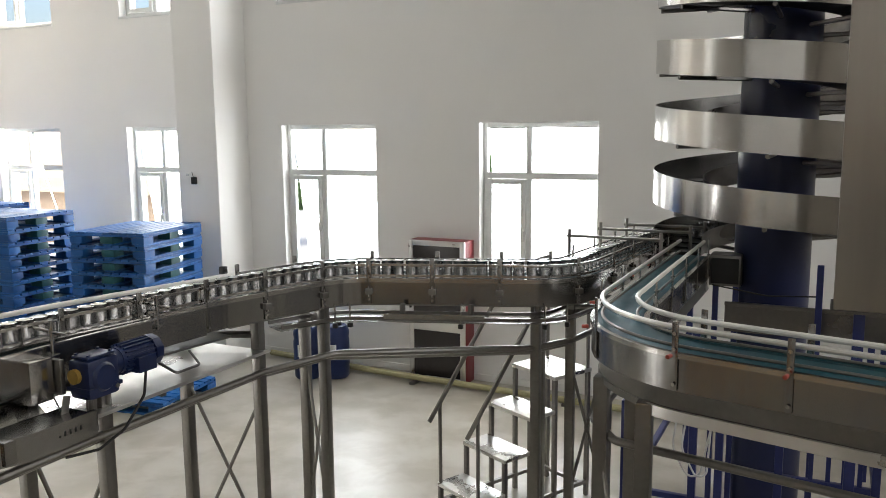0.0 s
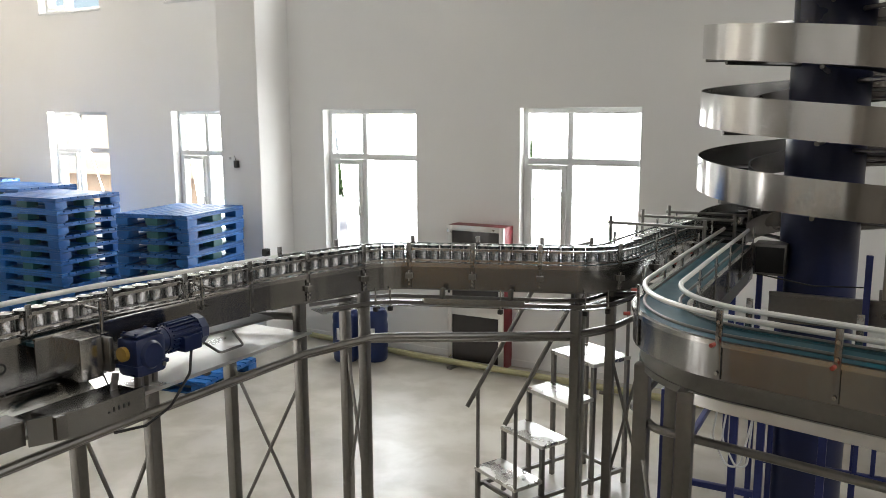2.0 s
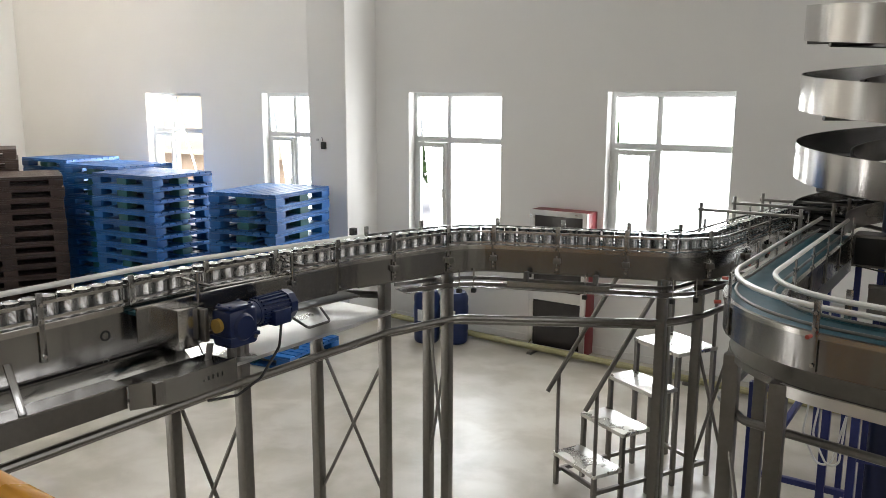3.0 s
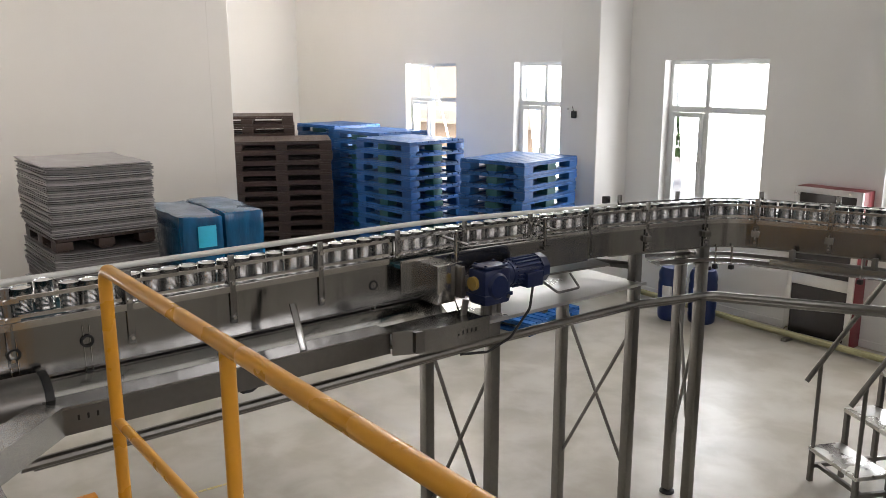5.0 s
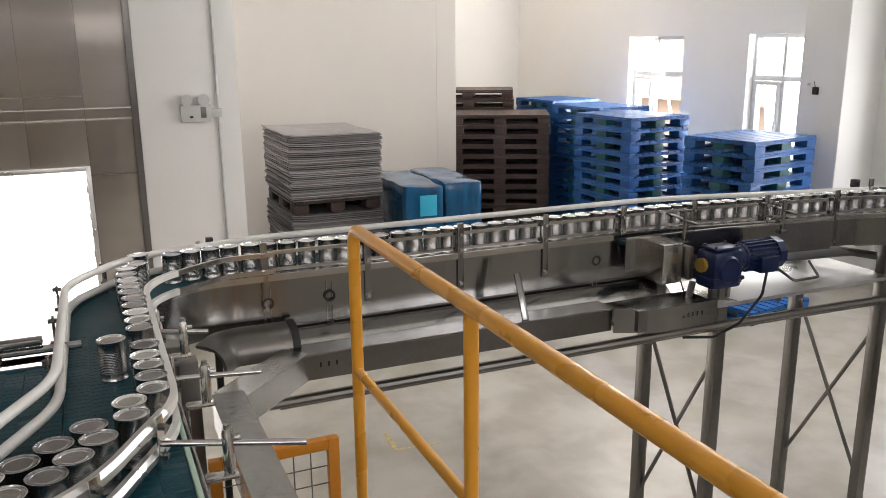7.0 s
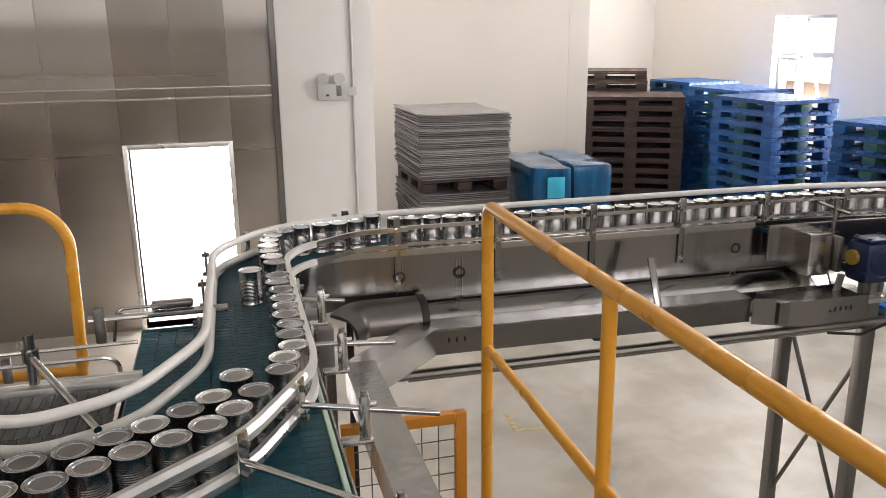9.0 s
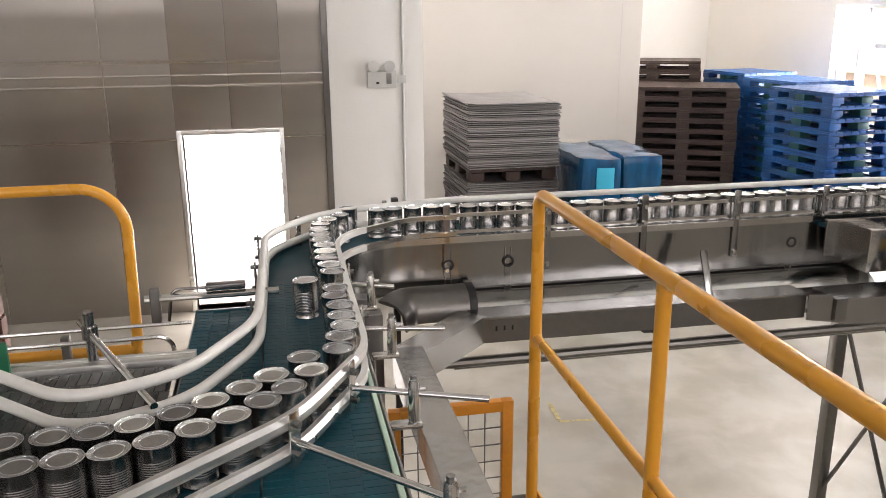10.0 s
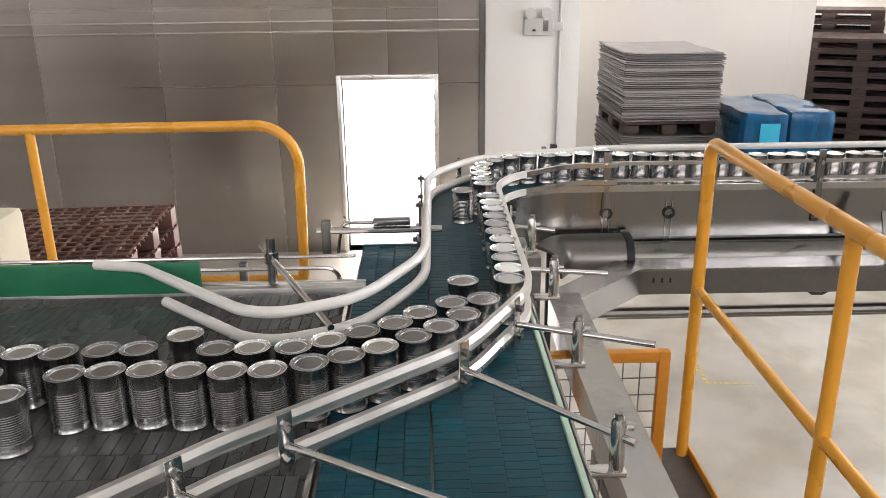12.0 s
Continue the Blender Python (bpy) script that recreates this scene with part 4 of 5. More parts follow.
# ---- accumulation table and transfer belt ----
def belt_modules(parent, x0, x1, y0, y1, z, material, along_x, pitch, width, name="belt_module", split=-99.0):
    """Rows of interlocking modules laid like bricks, one shared mesh."""
    g = 0.0005
    if along_x:
        me = finish(box_bm(g, g, -0.012, pitch - g, width - g, 0, 0.0015), name, material, 0)
    else:
        me = finish(box_bm(g, g, -0.012, width - g, pitch - g, 0, 0.0015), name, material, 0)
    px, py = (pitch, width) if along_x else (width, pitch)
    nx, ny = int((x1 - x0) / px + 0.5), int((y1 - y0) / py + 0.5)
    verts, faces = [], []
    for i in range(nx):
        for j in range(ny):
            odd = 0.5 * pitch * ((j if along_x else i) % 2)
            x, y = x0 + i * px + (odd if along_x else 0), y0 + j * py - (0 if along_x else odd)
            if y < split:
                k = len(verts)
                for dz in (-0.012, 0):
                    verts += [(x + g, y + g, z + dz), (x + px - g, y + g, z + dz), (x + px - g, y + py - g, z + dz), (x + g, y + py - g, z + dz)]
                faces += [(k + 4, k + 5, k + 6, k + 7)] + [(k + n, k + (n + 1) % 4, k + 4 + (n + 1) % 4, k + 4 + n) for n in range(4)]
            else:
                part(name, me, material, parent).location = (x, y, z)
    if verts:
        rest = bpy.data.meshes.new("belt_rest")
        rest.from_pydata(verts, [], faces)
        rest.materials.append(material)
        tagged(part("belt_rest", rest, material, parent), kind="stuff")


def accumulation_table():
    t = thing("accumulation_table", "dark modular belt table where the cans gather", "conveyor table")
    x0, x1, y0, y1 = -2.12, -0.75, -3.4, -0.47
    part("bed", box_bm(x0, y0, BELT - 0.10, x1, y1, BELT - 0.0135, 0.002), DARK_BELT, t)
    belt_modules(t, x0 + 0.006, x1, -2.6, y1, BELT - 0.001, DARK_BELT, False, 0.0254, 0.076, split=-0.86)
    part("side_beam", box_bm(x0 - 0.05, y0, BELT - 0.20, x0 - 0.004, y1 + 0.05, BELT + 0.012, 0.004), ALU, t)
    part("edge_lip", box_bm(x0 - 0.05, y0, BELT + 0.0125, x0 - 0.035, y1 + 0.05, BELT + 0.017, 0.001), ALU, t)
    part("dead_plate", box_bm(x0, y1 + 0.001, BELT - 0.03, x1, y1 + 0.012, BELT - 0.002, 0.002), STEEL_SHEET, t)
    part("side_beam", box_bm(x1 + 0.004, y0, BELT - 0.20, x1 + 0.05, y1, BELT + 0.012, 0.004), STEEL, t)
    part("green_guide", box_bm(-2.10, -3.2, BELT + 0.018, -2.085, -0.85, BELT + 0.104, 0.004), GREEN, t, "green polymer guide board")
    for y in (-2.9, -2.0, -1.1):
        part("guide_post", box_bm(-2.13, y - 0.015, BELT + 0.0125, -2.101, y + 0.015, BELT + 0.10, 0.003), STEEL, t)
    for x, y in ((-2.10, -0.6), (-2.10, -2.9), (-0.8, -0.6), (-0.8, -2.9)):
        g = part("leg", box_bm(x - 0.035, y - 0.035, 0.02, x + 0.035, y + 0.035, BELT - 0.2, 0.006), STEEL_LEG, t)
        part("foot", cyl_bm((x, y, 0), (x, y, 0.0205), 0.05, 12), BLACK, g)


accumulation_table()


def transfer_belt():
    t = thing("transfer_belt", "teal modular transfer belt with white guide rails", "conveyor")
    part("bed", box_bm(-2.50, -0.455, BELT - 0.10, -0.75, 0.0, BELT - 0.0135, 0.002), STEEL_DARK, t)
    belt_modules(t, -2.50, -0.80, -0.4475, -0.2515, BELT - 0.001, TEAL, True, 0.0254, 0.049)
    belt_modules(t, -2.75, -0.80, -0.248, 0.0, BELT - 0.001, TEAL, True, 0.0254, 0.0622)
    part("nose_roller", cyl_bm((-2.52, -0.452, BELT - 0.05), (-2.52, -0.256, BELT - 0.05), 0.049, 20), TEAL, t)
    part("edge_strip", box_bm(-2.45, 0.001, BELT - 0.03, -0.75, 0.013, BELT + 0.008, 0.003), EDGE_GREEN, t, "pale green edge strip")
    part("side_plate", box_bm(-2.45, 0.019, BELT - 0.22, -0.75, 0.026, BELT - 0.005, 0.002), STEEL, t)
    # white guide rails: outer pair and inner pair
    outer = [(-3.13, 3.75), (-3.405, 2.55, 2.5), (-3.42, 0.5, 0.4), (-3.30, -0.02, 0.4), (-3.0, -0.24, 0.35), (-2.12, -0.255, 0.4), (-1.82, -0.41, 0.25), (-1.725, -0.63, 0.14), (-2.06, -0.99, 0.10), (-2.09, -1.12)]
    for z, lab in ((RAIL_HI, "upper"), (RAIL_LO, "lower")):
        P = rounded([(x, y, z + 0.006, *r) for x, y, *r in outer])
        if lab == "lower":
            P = [p for p in even(P, 0.02) if p.y > -0.93]
        part("guide_rail", tube_bm(P, 0.0135, 12), WHITE_PLASTIC, t, "white polymer guide rail")
    inner = [(-3.135, 0.50), (-3.135, 0.30, 0.25), (-2.93, 0.005, 0.28), (-2.4, 0.0, 0.5), (-1.88, 0.0, 0.3), (-1.56, -0.175, 0.4), (-1.22, -0.60, 0.5), (-0.75, -1.08)]
    for z in (RAIL_HI, RAIL_LO):
        P = rounded([(x, y, 0, *r) for x, y, *r in inner])
        W = [p for p in P if p.x < -1.8 and p.y < 0.14]
        B = [p for p in P if p.x < -1.8 and p.y >= 0.14] + [W[0]]
        part("guide_rail", flat(B, 0.0, z, 0.012, 0.018), STEEL_SHEET, t, "bright metal guide rail")
        part("guide_rail", flat(W, 0.0, z, 0.016, 0.022), WHITE_PLASTIC, t, "white polymer guide rail")
        S = [W[-1]] + [p for p in P if p.x >= -1.8]
        part("guide_rail", sweep_bm(S, [(-0.008, z - 0.016), (0.004, z - 0.016), (0.012, z - 0.006), (0.012, z + 0.006), (0.004, z + 0.016), (-0.008, z + 0.016)]), ALU, t, "bright metal guide rail")
    for x, y, nx, ny in ((-2.95, -0.245, 0, -1), (-2.60, -0.25, 0, -1), (-2.25, -0.255, 0, -1), (-3.20, -0.10, -0.7, -0.7), (-3.39, 0.25, -1, 0), (-3.42, 0.6, -1, 0)):
        for z in (RAIL_HI + 0.006, RAIL_LO + 0.006):
            part("rail_bolt", cyl_bm((x + nx * 0.006, y + ny * 0.006, z), (x + nx * 0.034, y + ny * 0.034, z), 0.0075, 6), STEEL_DARK, t)
        part("rail_strap", box_bm(x + nx * 0.02 - 0.004 - 0.006 * abs(ny), y + ny * 0.02 - 0.004 - 0.006 * abs(nx), BELT - 0.06, x + nx * 0.02 + 0.004 + 0.006 * abs(ny), y + ny * 0.02 + 0.004 + 0.006 * abs(nx), RAIL_HI + 0.02, 0.002), STEEL, t)
    # brackets, rods and clamps on the inner side
    inner_path = even(rounded([(x, y, 0, *r) for x, y, *r in inner]), 0.01)
    for (x, y), (ex, ey), (cx, cy) in (((-1.324, -0.537), (-0.92, 0.09), (-0.945, 0.065)), ((-1.569, -0.21), (-1.265, 0.10), (-1.29, 0.075)), ((-1.758, -0.053), (-1.645, 0.238), (-1.705, 0.082)), ((-2.11, 0.01), (-2.08, 0.23), (-2.1, 0.09)), ((-2.50, 0.01), (-2.46, 0.15), (-2.48, 0.08)), ((-1.195, -0.687), (-0.72, 0.09), (-0.735, 0.068))):
        # the plate lies against the rail
        near = min(range(1, len(inner_path) - 1), key=lambda i: (inner_path[i] - Vector((x, y, 0))).length)
        d = (inner_path[near + 1] - inner_path[near - 1]).normalized()
        o = inner_path[near]
        m4 = Matrix.Translation((o.x, o.y, 0)) @ Matrix.Rotation(math.atan2(d.y, d.x), 4, "Z")
        b = part("rail_bracket", merge(None, box_bm(-0.015, 0.013, RAIL_LO - 0.025, 0.015, 0.018, RAIL_HI + 0.025, 0.002), m4), STEEL_SHEET, t)
        for z in (RAIL_LO, RAIL_HI):
            part("bolt", merge(None, cyl_bm((0, 0.018, z), (0, 0.030, z), 0.0085, 6), m4), STEEL, b)
        e = m4 @ Vector((0, 0.016, 0))
        part("rod", cyl_bm((e.x, e.y, 1.995), (ex, ey, 1.990), 0.0072, 12), STEEL_SHEET, t)
        k = part("clamp", lathe_bm([(0, 1.925), (0.0125, 1.925), (0.0135, 1.93), (0.0135, 2.018), (0.010, 2.024), (0.010, 2.028), (0, 2.028)], 18, None, (cx, cy, 0)), STEEL_SHEET, t)
        part("clamp_bolt", cyl_bm((cx, cy, 2.028), (cx, cy, 2.036), 0.008, 6), STEEL_DARK, k)
        part("clamp_screw", cyl_bm((cx, cy + 0.012, 2.005), (cx, cy + 0.026, 2.005), 0.0055, 6), STEEL_SHEET, k)
        part("clamp_foot", box_bm(cx - 0.016, cy - 0.055, 1.912, cx + 0.016, cy + 0.018, 1.925, 0.006), STEEL_SHEET, k)
        part("foot_drop", box_bm(cx - 0.014, cy - 0.058, 1.84, cx + 0.014, cy - 0.046, 1.913, 0.004), STEEL, k)
    # the outer rail's own rods
    for (x, y), (ex, ey), (cx, cy) in (((-1.78, -0.475), (-2.22, -0.71), (-2.15, -0.672)),):
        part("rod", cyl_bm((x, y, 1.985), (ex, ey, 2.035), 0.009, 10), STEEL_SHEET, t)
        part("clamp", cyl_bm((cx, cy, BELT + 0.018), (cx, cy, 2.085), 0.013, 12), STEEL, t)
        part("clamp_collar", cyl_bm((cx, cy, 2.015), (cx, cy, 2.045), 0.02, 12), STEEL, t)
    r = part("end_bar", cyl_bm((-2.55, -0.60, 1.975), (-2.55, -0.20, 1.975), 0.012, 10), STEEL_SHEET, t)
    part("end_block", box_bm(-2.565, -0.585, 1.90, -2.535, -0.555, 2.01, 0.006), STEEL_DARK, r)
    part("sensor", box_bm(-2.57, -0.42, 1.992, -2.53, -0.30, 2.012, 0.006), STEEL, r)
    part("sensor_lead", tube_bm(rounded([(-2.55, -0.42, 2.0), (-2.55, -0.52, 2.0, 0.03), (-2.55, -0.535, 1.90)]), 0.005, 8), STEEL, r)
    # bend hardware below the inner corner
    part("corner_post", box_bm(-2.80, 0.03, 1.50, -2.73, 0.10, 1.86, 0.006), STEEL_DARK, t)
    part("corner_post", box_bm(-2.58, 0.06, 1.45, -2.52, 0.12, 1.88, 0.006), STEEL_DARK, t)
    bend = rounded([(-3.10, 0.525, 0), (-3.10, 0.25, 0, 0.14), (-2.97, 0.17, 0)])
    hood = [(-0.01, 1.765), (0.03, 1.762), (0.065, 1.748), (0.092, 1.72), (0.104, 1.685), (0.106, 1.65), (0.098, 1.65), (0.084, 1.712), (0.06, 1.74), (-0.01, 1.755)]
    part("return_hood", sweep_bm(bend, hood), STEEL_DARK, t, "dark rounded return hood")
    part("hood_rim", sweep_bm([Vector((-3.10, 0.555, 0)), Vector((-3.10, 0.526, 0))], [(a * 1.04, 1.76 + (b - 1.76) * 1.06 + 0.004) for a, b in hood]), BLACK, t, "black rubber rim of the hood")
    for x, y in ((-2.4, -0.4), (-1.0, -0.1), (-2.4, -0.02), (-2.75, 0.07)):
        g = part("leg", box_bm(x - 0.03, y - 0.03, 0.02, x + 0.03, y + 0.03, BELT - 0.1, 0.006), STEEL_LEG, t)
        part("foot", cyl_bm((x, y, 0), (x, y, 0.0205), 0.045, 12), BLACK, g)


transfer_belt()


# ---- spiral lift ----
SX, SY, SR, PITCH, SZ = -0.36, 6.40, 0.86, 0.465, 1.92


def spiral_lift():
    s = thing("spiral_elevator", "tall spiral can elevator with stainless guards round a navy column", "spiral conveyor")
    part("column", lathe_bm([(0, 0), (0.262, 0), (0.262, 6.6), (0, 6.6)], 40, None, (SX, SY, 0)), NAVY, s, "navy blue painted steel column")
    turns = 7.6
    n = int(turns * 56)
    def helix(r, z):
        return [Vector((SX + r * math.cos(a), SY + r * math.sin(a), SZ + z + PITCH * k / 56)) for k in range(n) for a in (math.pi - 2 * math.pi * k / 56,)]
    def ribbon(r0, r1, z0, z1):
        A, B, C, D = helix(r0, z0), helix(r1, z0), helix(r1, z1), helix(r0, z1)
        bm = bmesh.new()
        rings = [[bm.verts.new(v) for v in q] for q in zip(A, B, C, D)]
        for p, q in zip(rings, rings[1:]):
            for j in range(4):
                bm.faces.new((p[j], p[(j + 1) % 4], q[(j + 1) % 4], q[j]))
        bm.faces.new(rings[0][::-1]), bm.faces.new(rings[-1])
        bmesh.ops.recalc_face_normals(bm, faces=bm.faces)
        return bm
    part("outer_guard", ribbon(SR - 0.004, SR, -0.03, 0.205), STEEL_SHEET, s, "bright stainless outer guard band")
    part("inner_guard", ribbon(0.50, 0.504, -0.02, 0.14), STEEL_DARK, s)
    part("track", ribbon(0.506, SR - 0.006, -0.02, 0.0), BLACK, s, "black slat track")
    bm = bmesh.new()
    for k in range(0, n, 2):
        a = math.pi - 2 * math.pi * k / 56
        own = box_bm(0.52, -0.012, 0.002, SR - 0.02, 0.012, 0.014)
        merge(bm, own, Matrix.Translation((SX, SY, SZ + PITCH * k / 56)) @ Matrix.Rotation(a, 4, "Z"))
    tagged(part("slats", bm, BLACK, s), kind="stuff")
    for k in range(0, n, 7):
        a = math.pi - 2 * math.pi * k / 56
        z = SZ + PITCH * k / 56
        p = Vector((SX + 0.25 * math.cos(a), SY + 0.25 * math.sin(a), z - 0.05))
        q = Vector((SX + (SR - 0.01) * math.cos(a), SY + (SR - 0.01) * math.sin(a), z - 0.045))
        part("arm", cyl_bm(p, q, 0.016, 6), STEEL_DARK, s)
        if k % 28 == 7:
            o = (SX + (SR + 0.002) * math.cos(a), SY + (SR + 0.002) * math.sin(a))
            for dz in (0.06, 0.11):
                part("bolt", cyl_bm((o[0], o[1], z + dz), (o[0] + 0.008 * math.cos(a), o[1] + 0.008 * math.sin(a), z + dz), 0.009, 6), BLACK, s)
    # base frame of slim navy tube
    posts = ((-1.20, 5.5, 1.0), (-0.74, 5.5, 1.55), (-0.57, 5.5, 1.0), (-0.20, 5.5, 0.92), (0.36, 5.5, 1.55), (0.36, 7.2, 1.55), (-1.05, 7.2, 1.55))
    for x, y, h in posts:
        part("base_post", box_bm(x - 0.025, y - 0.025, 0, x + 0.025, y + 0.025, h, 0.004), FRAME_BLUE, s, "navy blue base post")
    for x0, x1, z in ((-1.175, -0.765, 0.97), (-1.175, -0.765, 0.36), (-0.545, 0.335, 0.62), (-0.715, -0.595, 0.36)):
        part("base_rail", box_bm(x0, 5.48, z - 0.02, x1, 5.52, z + 0.02, 0.004), FRAME_BLUE, s)
    for x in (-1.05, 0.36):
        part("base_rail", box_bm(x - 0.02, 5.53 if x > 0 else 5.55, 0.60, x + 0.02, 7.174, 0.64, 0.004), FRAME_BLUE, s)
    for x in (-0.01, 0.09, 0.18, 0.27):
        part("base_picket", box_bm(x - 0.014, 5.487, 0.641, x + 0.014, 5.513, 0.98, 0.003), FRAME_BLUE, s)
    part("base_rail", box_bm(-0.04, 5.48, 0.981, 0.335, 5.52, 1.01, 0.004), FRAME_BLUE, s)
    for dx in (0.0, 0.06):
        part("hose", tube_bm(rounded([(-0.82 + dx, 5.42, 1.1), (-0.86 + dx, 5.40, 0.75, 0.15), (-0.70 + dx, 5.40, 0.45, 0.15), (-0.62, 5.44, 0.9)]), 0.007, 6), WHITE_FRAME, s, "thin white hose")


spiral_lift()

lift_feed = thing("feed_conveyor", "stainless feed conveyor behind the spiral column", "conveyor")
part("side_panel", box_bm(-0.60, 5.74, 1.50, 3.2, 5.75, 1.68, 0.003), STEEL_DARK, lift_feed)
part("top_rail", box_bm(-0.60, 5.715, 1.681, 3.2, 5.75, 1.705, 0.004), STEEL_LEG, lift_feed)
part("bed", box_bm(-0.60, 5.751, 1.50, 3.2, 5.80, 1.68, 0.003), STEEL_DARK, lift_feed)
for x in (0.62, 1.6, 2.9):
    part("leg", box_bm(x - 0.03, 5.742, 0, x + 0.03, 5.80, 1.499, 0.005), STEEL_LEG, lift_feed)
drive = thing("drive_box", "dark grey drive housing beside the navy column", "drive unit")
part("housing", box_bm(-0.76, 6.10, 1.74, -0.54, 6.30, 1.965, 0.012), STEEL_DARK, drive)
part("cover", box_bm(-0.745, 6.088, 1.76, -0.555, 6.0995, 1.945, 0.006), BLACK, drive)
for x in (-0.72, -0.58):
    part("stand", box_bm(x - 0.02, 6.18, 0, x + 0.02, 6.22, 1.739, 0.004), FRAME_BLUE, drive)
wire = thing("hanging_cable", "thin dark cable slung beside the spiral", "cable")
part("cable", tube_bm(rounded([(-0.67, 5.6, 1.84), (-0.33, 5.6, 1.79, 0.3), (0.00, 5.6, 1.81)]), 0.005, 6), BLACK, wire)
part("post", box_bm(-0.04, 5.58, 0, -0.00, 5.62, 2.01, 0.004), FRAME_BLUE, wire)

d = thing("lift_mast", "stainless boxed mast beside the spiral elevator", "mast")
part("mast_box", box_bm(0.06, 4.98, 1.86, 0.75, 5.30, 6.9, 0.01), MAST, d)
part("mast_seam", box_bm(0.40, 4.974, 1.87, 0.415, 4.9795, 6.88, 0.001), STEEL_DARK, d)
part("mast_flange", box_bm(0.045, 4.97, 1.845, 0.76, 5.31, 1.8595, 0.003), STEEL_DARK, d)
for x, y in ((0.2, 5.2), (0.68, 5.2)):
    part("mast_leg", box_bm(x - 0.03, y - 0.03, 0, x + 0.03, y + 0.03, 1.844, 0.004), FRAME_BLUE, d)


# ---- the outgoing line, empty ----
def outgoing():
    c = thing("curved_conveyor", "empty stainless conveyor curving away from the spiral elevator", "conveyor")
    P = rounded(plan([(-0.90, 6.2), (-0.91, 4.9), (-0.912, 3.63, 0.62), (0.3, 3.36, 1.0), (3.2, 2.77)]))
    w = 0.13
    part("belt", sweep_bm(P, rect(-w + 0.01, BELT - 0.02, w - 0.01, BELT)), TEAL, c, "blue-green plastic chain belt")
    for s in (1, -1):
        part("side_panel", sweep_bm(P, rect(s * w, BELT - 0.152, s * (w + 0.006), BELT + 0.004)), STEEL, c)
        part("wear_strip", sweep_bm(P, rect(s * (w - 0.012), BELT - 0.008, s * (w + 0.014), BELT + 0.014)), STEEL_SHEET, c)
        for z in (RAIL_LO, RAIL_HI + 0.01):
            part("guide_rail", tube_bm([p + Vector((0, 0, z)) for p in offset(P, s * 0.085)], 0.0125 if z > 2 else 0.008, 10), (ALU if s < 0 else WHITE_PLASTIC) if z > 2 else STEEL_LEG, c)
    part("pan", sweep_bm(P, [(-w + 0.035, BELT - 0.245), (w, BELT - 0.245), (w, BELT - 0.153), (-w + 0.004, BELT - 0.153), (-w + 0.03, BELT - 0.19)]), STEEL_DARK, c)
    low = [p for p in P if p.x > -0.62 and p.y < 4.6]
    part("return_tray", sweep_bm(low, rect(-w + 0.014, BELT - 0.296, -w + 0.030, BELT - 0.246)), TRAY, c, "bright sheet metal return tray")
    part("lower_rail", flat(P, -w + 0.045, BELT - 0.262, 0.03, 0.032), STEEL_LEG, c)
    ring = [Vector((0.42, 3.178, BELT - 0.10)) + Vector((0.022 * math.cos(k), -0.002, 0.022 * math.sin(k))) for k in (2 * math.pi * j / 16 for j in range(16))]
    part("ring", tube_bm(ring, 0.005, 6, None, True), BLACK, c, "black ring")
    part("tie_rail", tube_bm(rounded([(-1.02, 4.9, 1.40), (-1.02, 3.98, 1.40, 0.06), (-0.85, 3.75, 1.39, 0.08), (0.3, 3.55, 1.38), (3.2, 2.95, 1.38)]), 0.021, 10), STEEL_LEG, c)
    N = normals_of(P)
    acc = 0.3
    for i in range(1, len(P)):
        L = (P[i] - P[i - 1]).length
        k = 0.0
        while acc + (L - k) >= 0.45:
            k += 0.45 - acc
            acc = 0.0
            q = P[i - 1].lerp(P[i], k / L)
            b = bracket(c, q, N[i], -w - 0.012)
            h = q - N[i] * (w + 0.05)
            part("cap", cyl_bm((h.x, h.y, BELT + 0.01), (h.x - N[i].x * 0.03, h.y - N[i].y * 0.03, BELT + 0.01), 0.009, 10), RED_CAP, b, "red plastic cap")
            bracket(c, q, N[i], w + 0.012)
        acc += L - k
    for x, y in ((-0.93, 3.80), (-0.66, 3.50), (-1.03, 4.9), (0.9, 3.05), (2.4, 2.75)):
        g = part("leg", box_bm(x - 0.035, y - 0.035, 0.02, x + 0.035, y + 0.035, 1.69, 0.006), STEEL_LEG, c)
        part("foot", cyl_bm((x, y, 0), (x, y, 0.0205), 0.05, 12), BLACK, g)
    for a, b in (((-0.93, 3.80, 1.3), (-0.66, 3.50, 0.3)), ((-0.66, 3.50, 1.3), (-0.93, 3.80, 0.3))):
        part("brace", cyl_bm(a, b, 0.011, 8), STEEL_LEG, c)


outgoing()

# cross rods over the infeed
r = thing("rail_frame", "row of steel clamp rods across the infeed rails", "rail frame")
for y, x0, x1 in ((5.75, -1.72, -1.02), (6.25, -1.62, -0.9), (6.6, -1.5, -0.85)):
    part("rod", cyl_bm((x0, y, 2.10), (x1, y, 2.10), 0.011, 8), STEEL_LEG, r)
    for x in (x0 + 0.02, x1 - 0.02):
        part("post", cyl_bm((x, y, 1.93), (x, y, 2.15), 0.013, 8), STEEL_LEG, r)
for y, x0, x1 in ((5.75, -1.72, -1.02), (6.25, -1.62, -0.9), (6.6, -1.5, -0.85)):
    for x in (x0 + 0.02, x1 - 0.02):
        part("foot", box_bm(x - 0.03, y - 0.02, 1.90, x + 0.03, y + 0.02, 1.93, 0.004), STEEL_LEG, r)


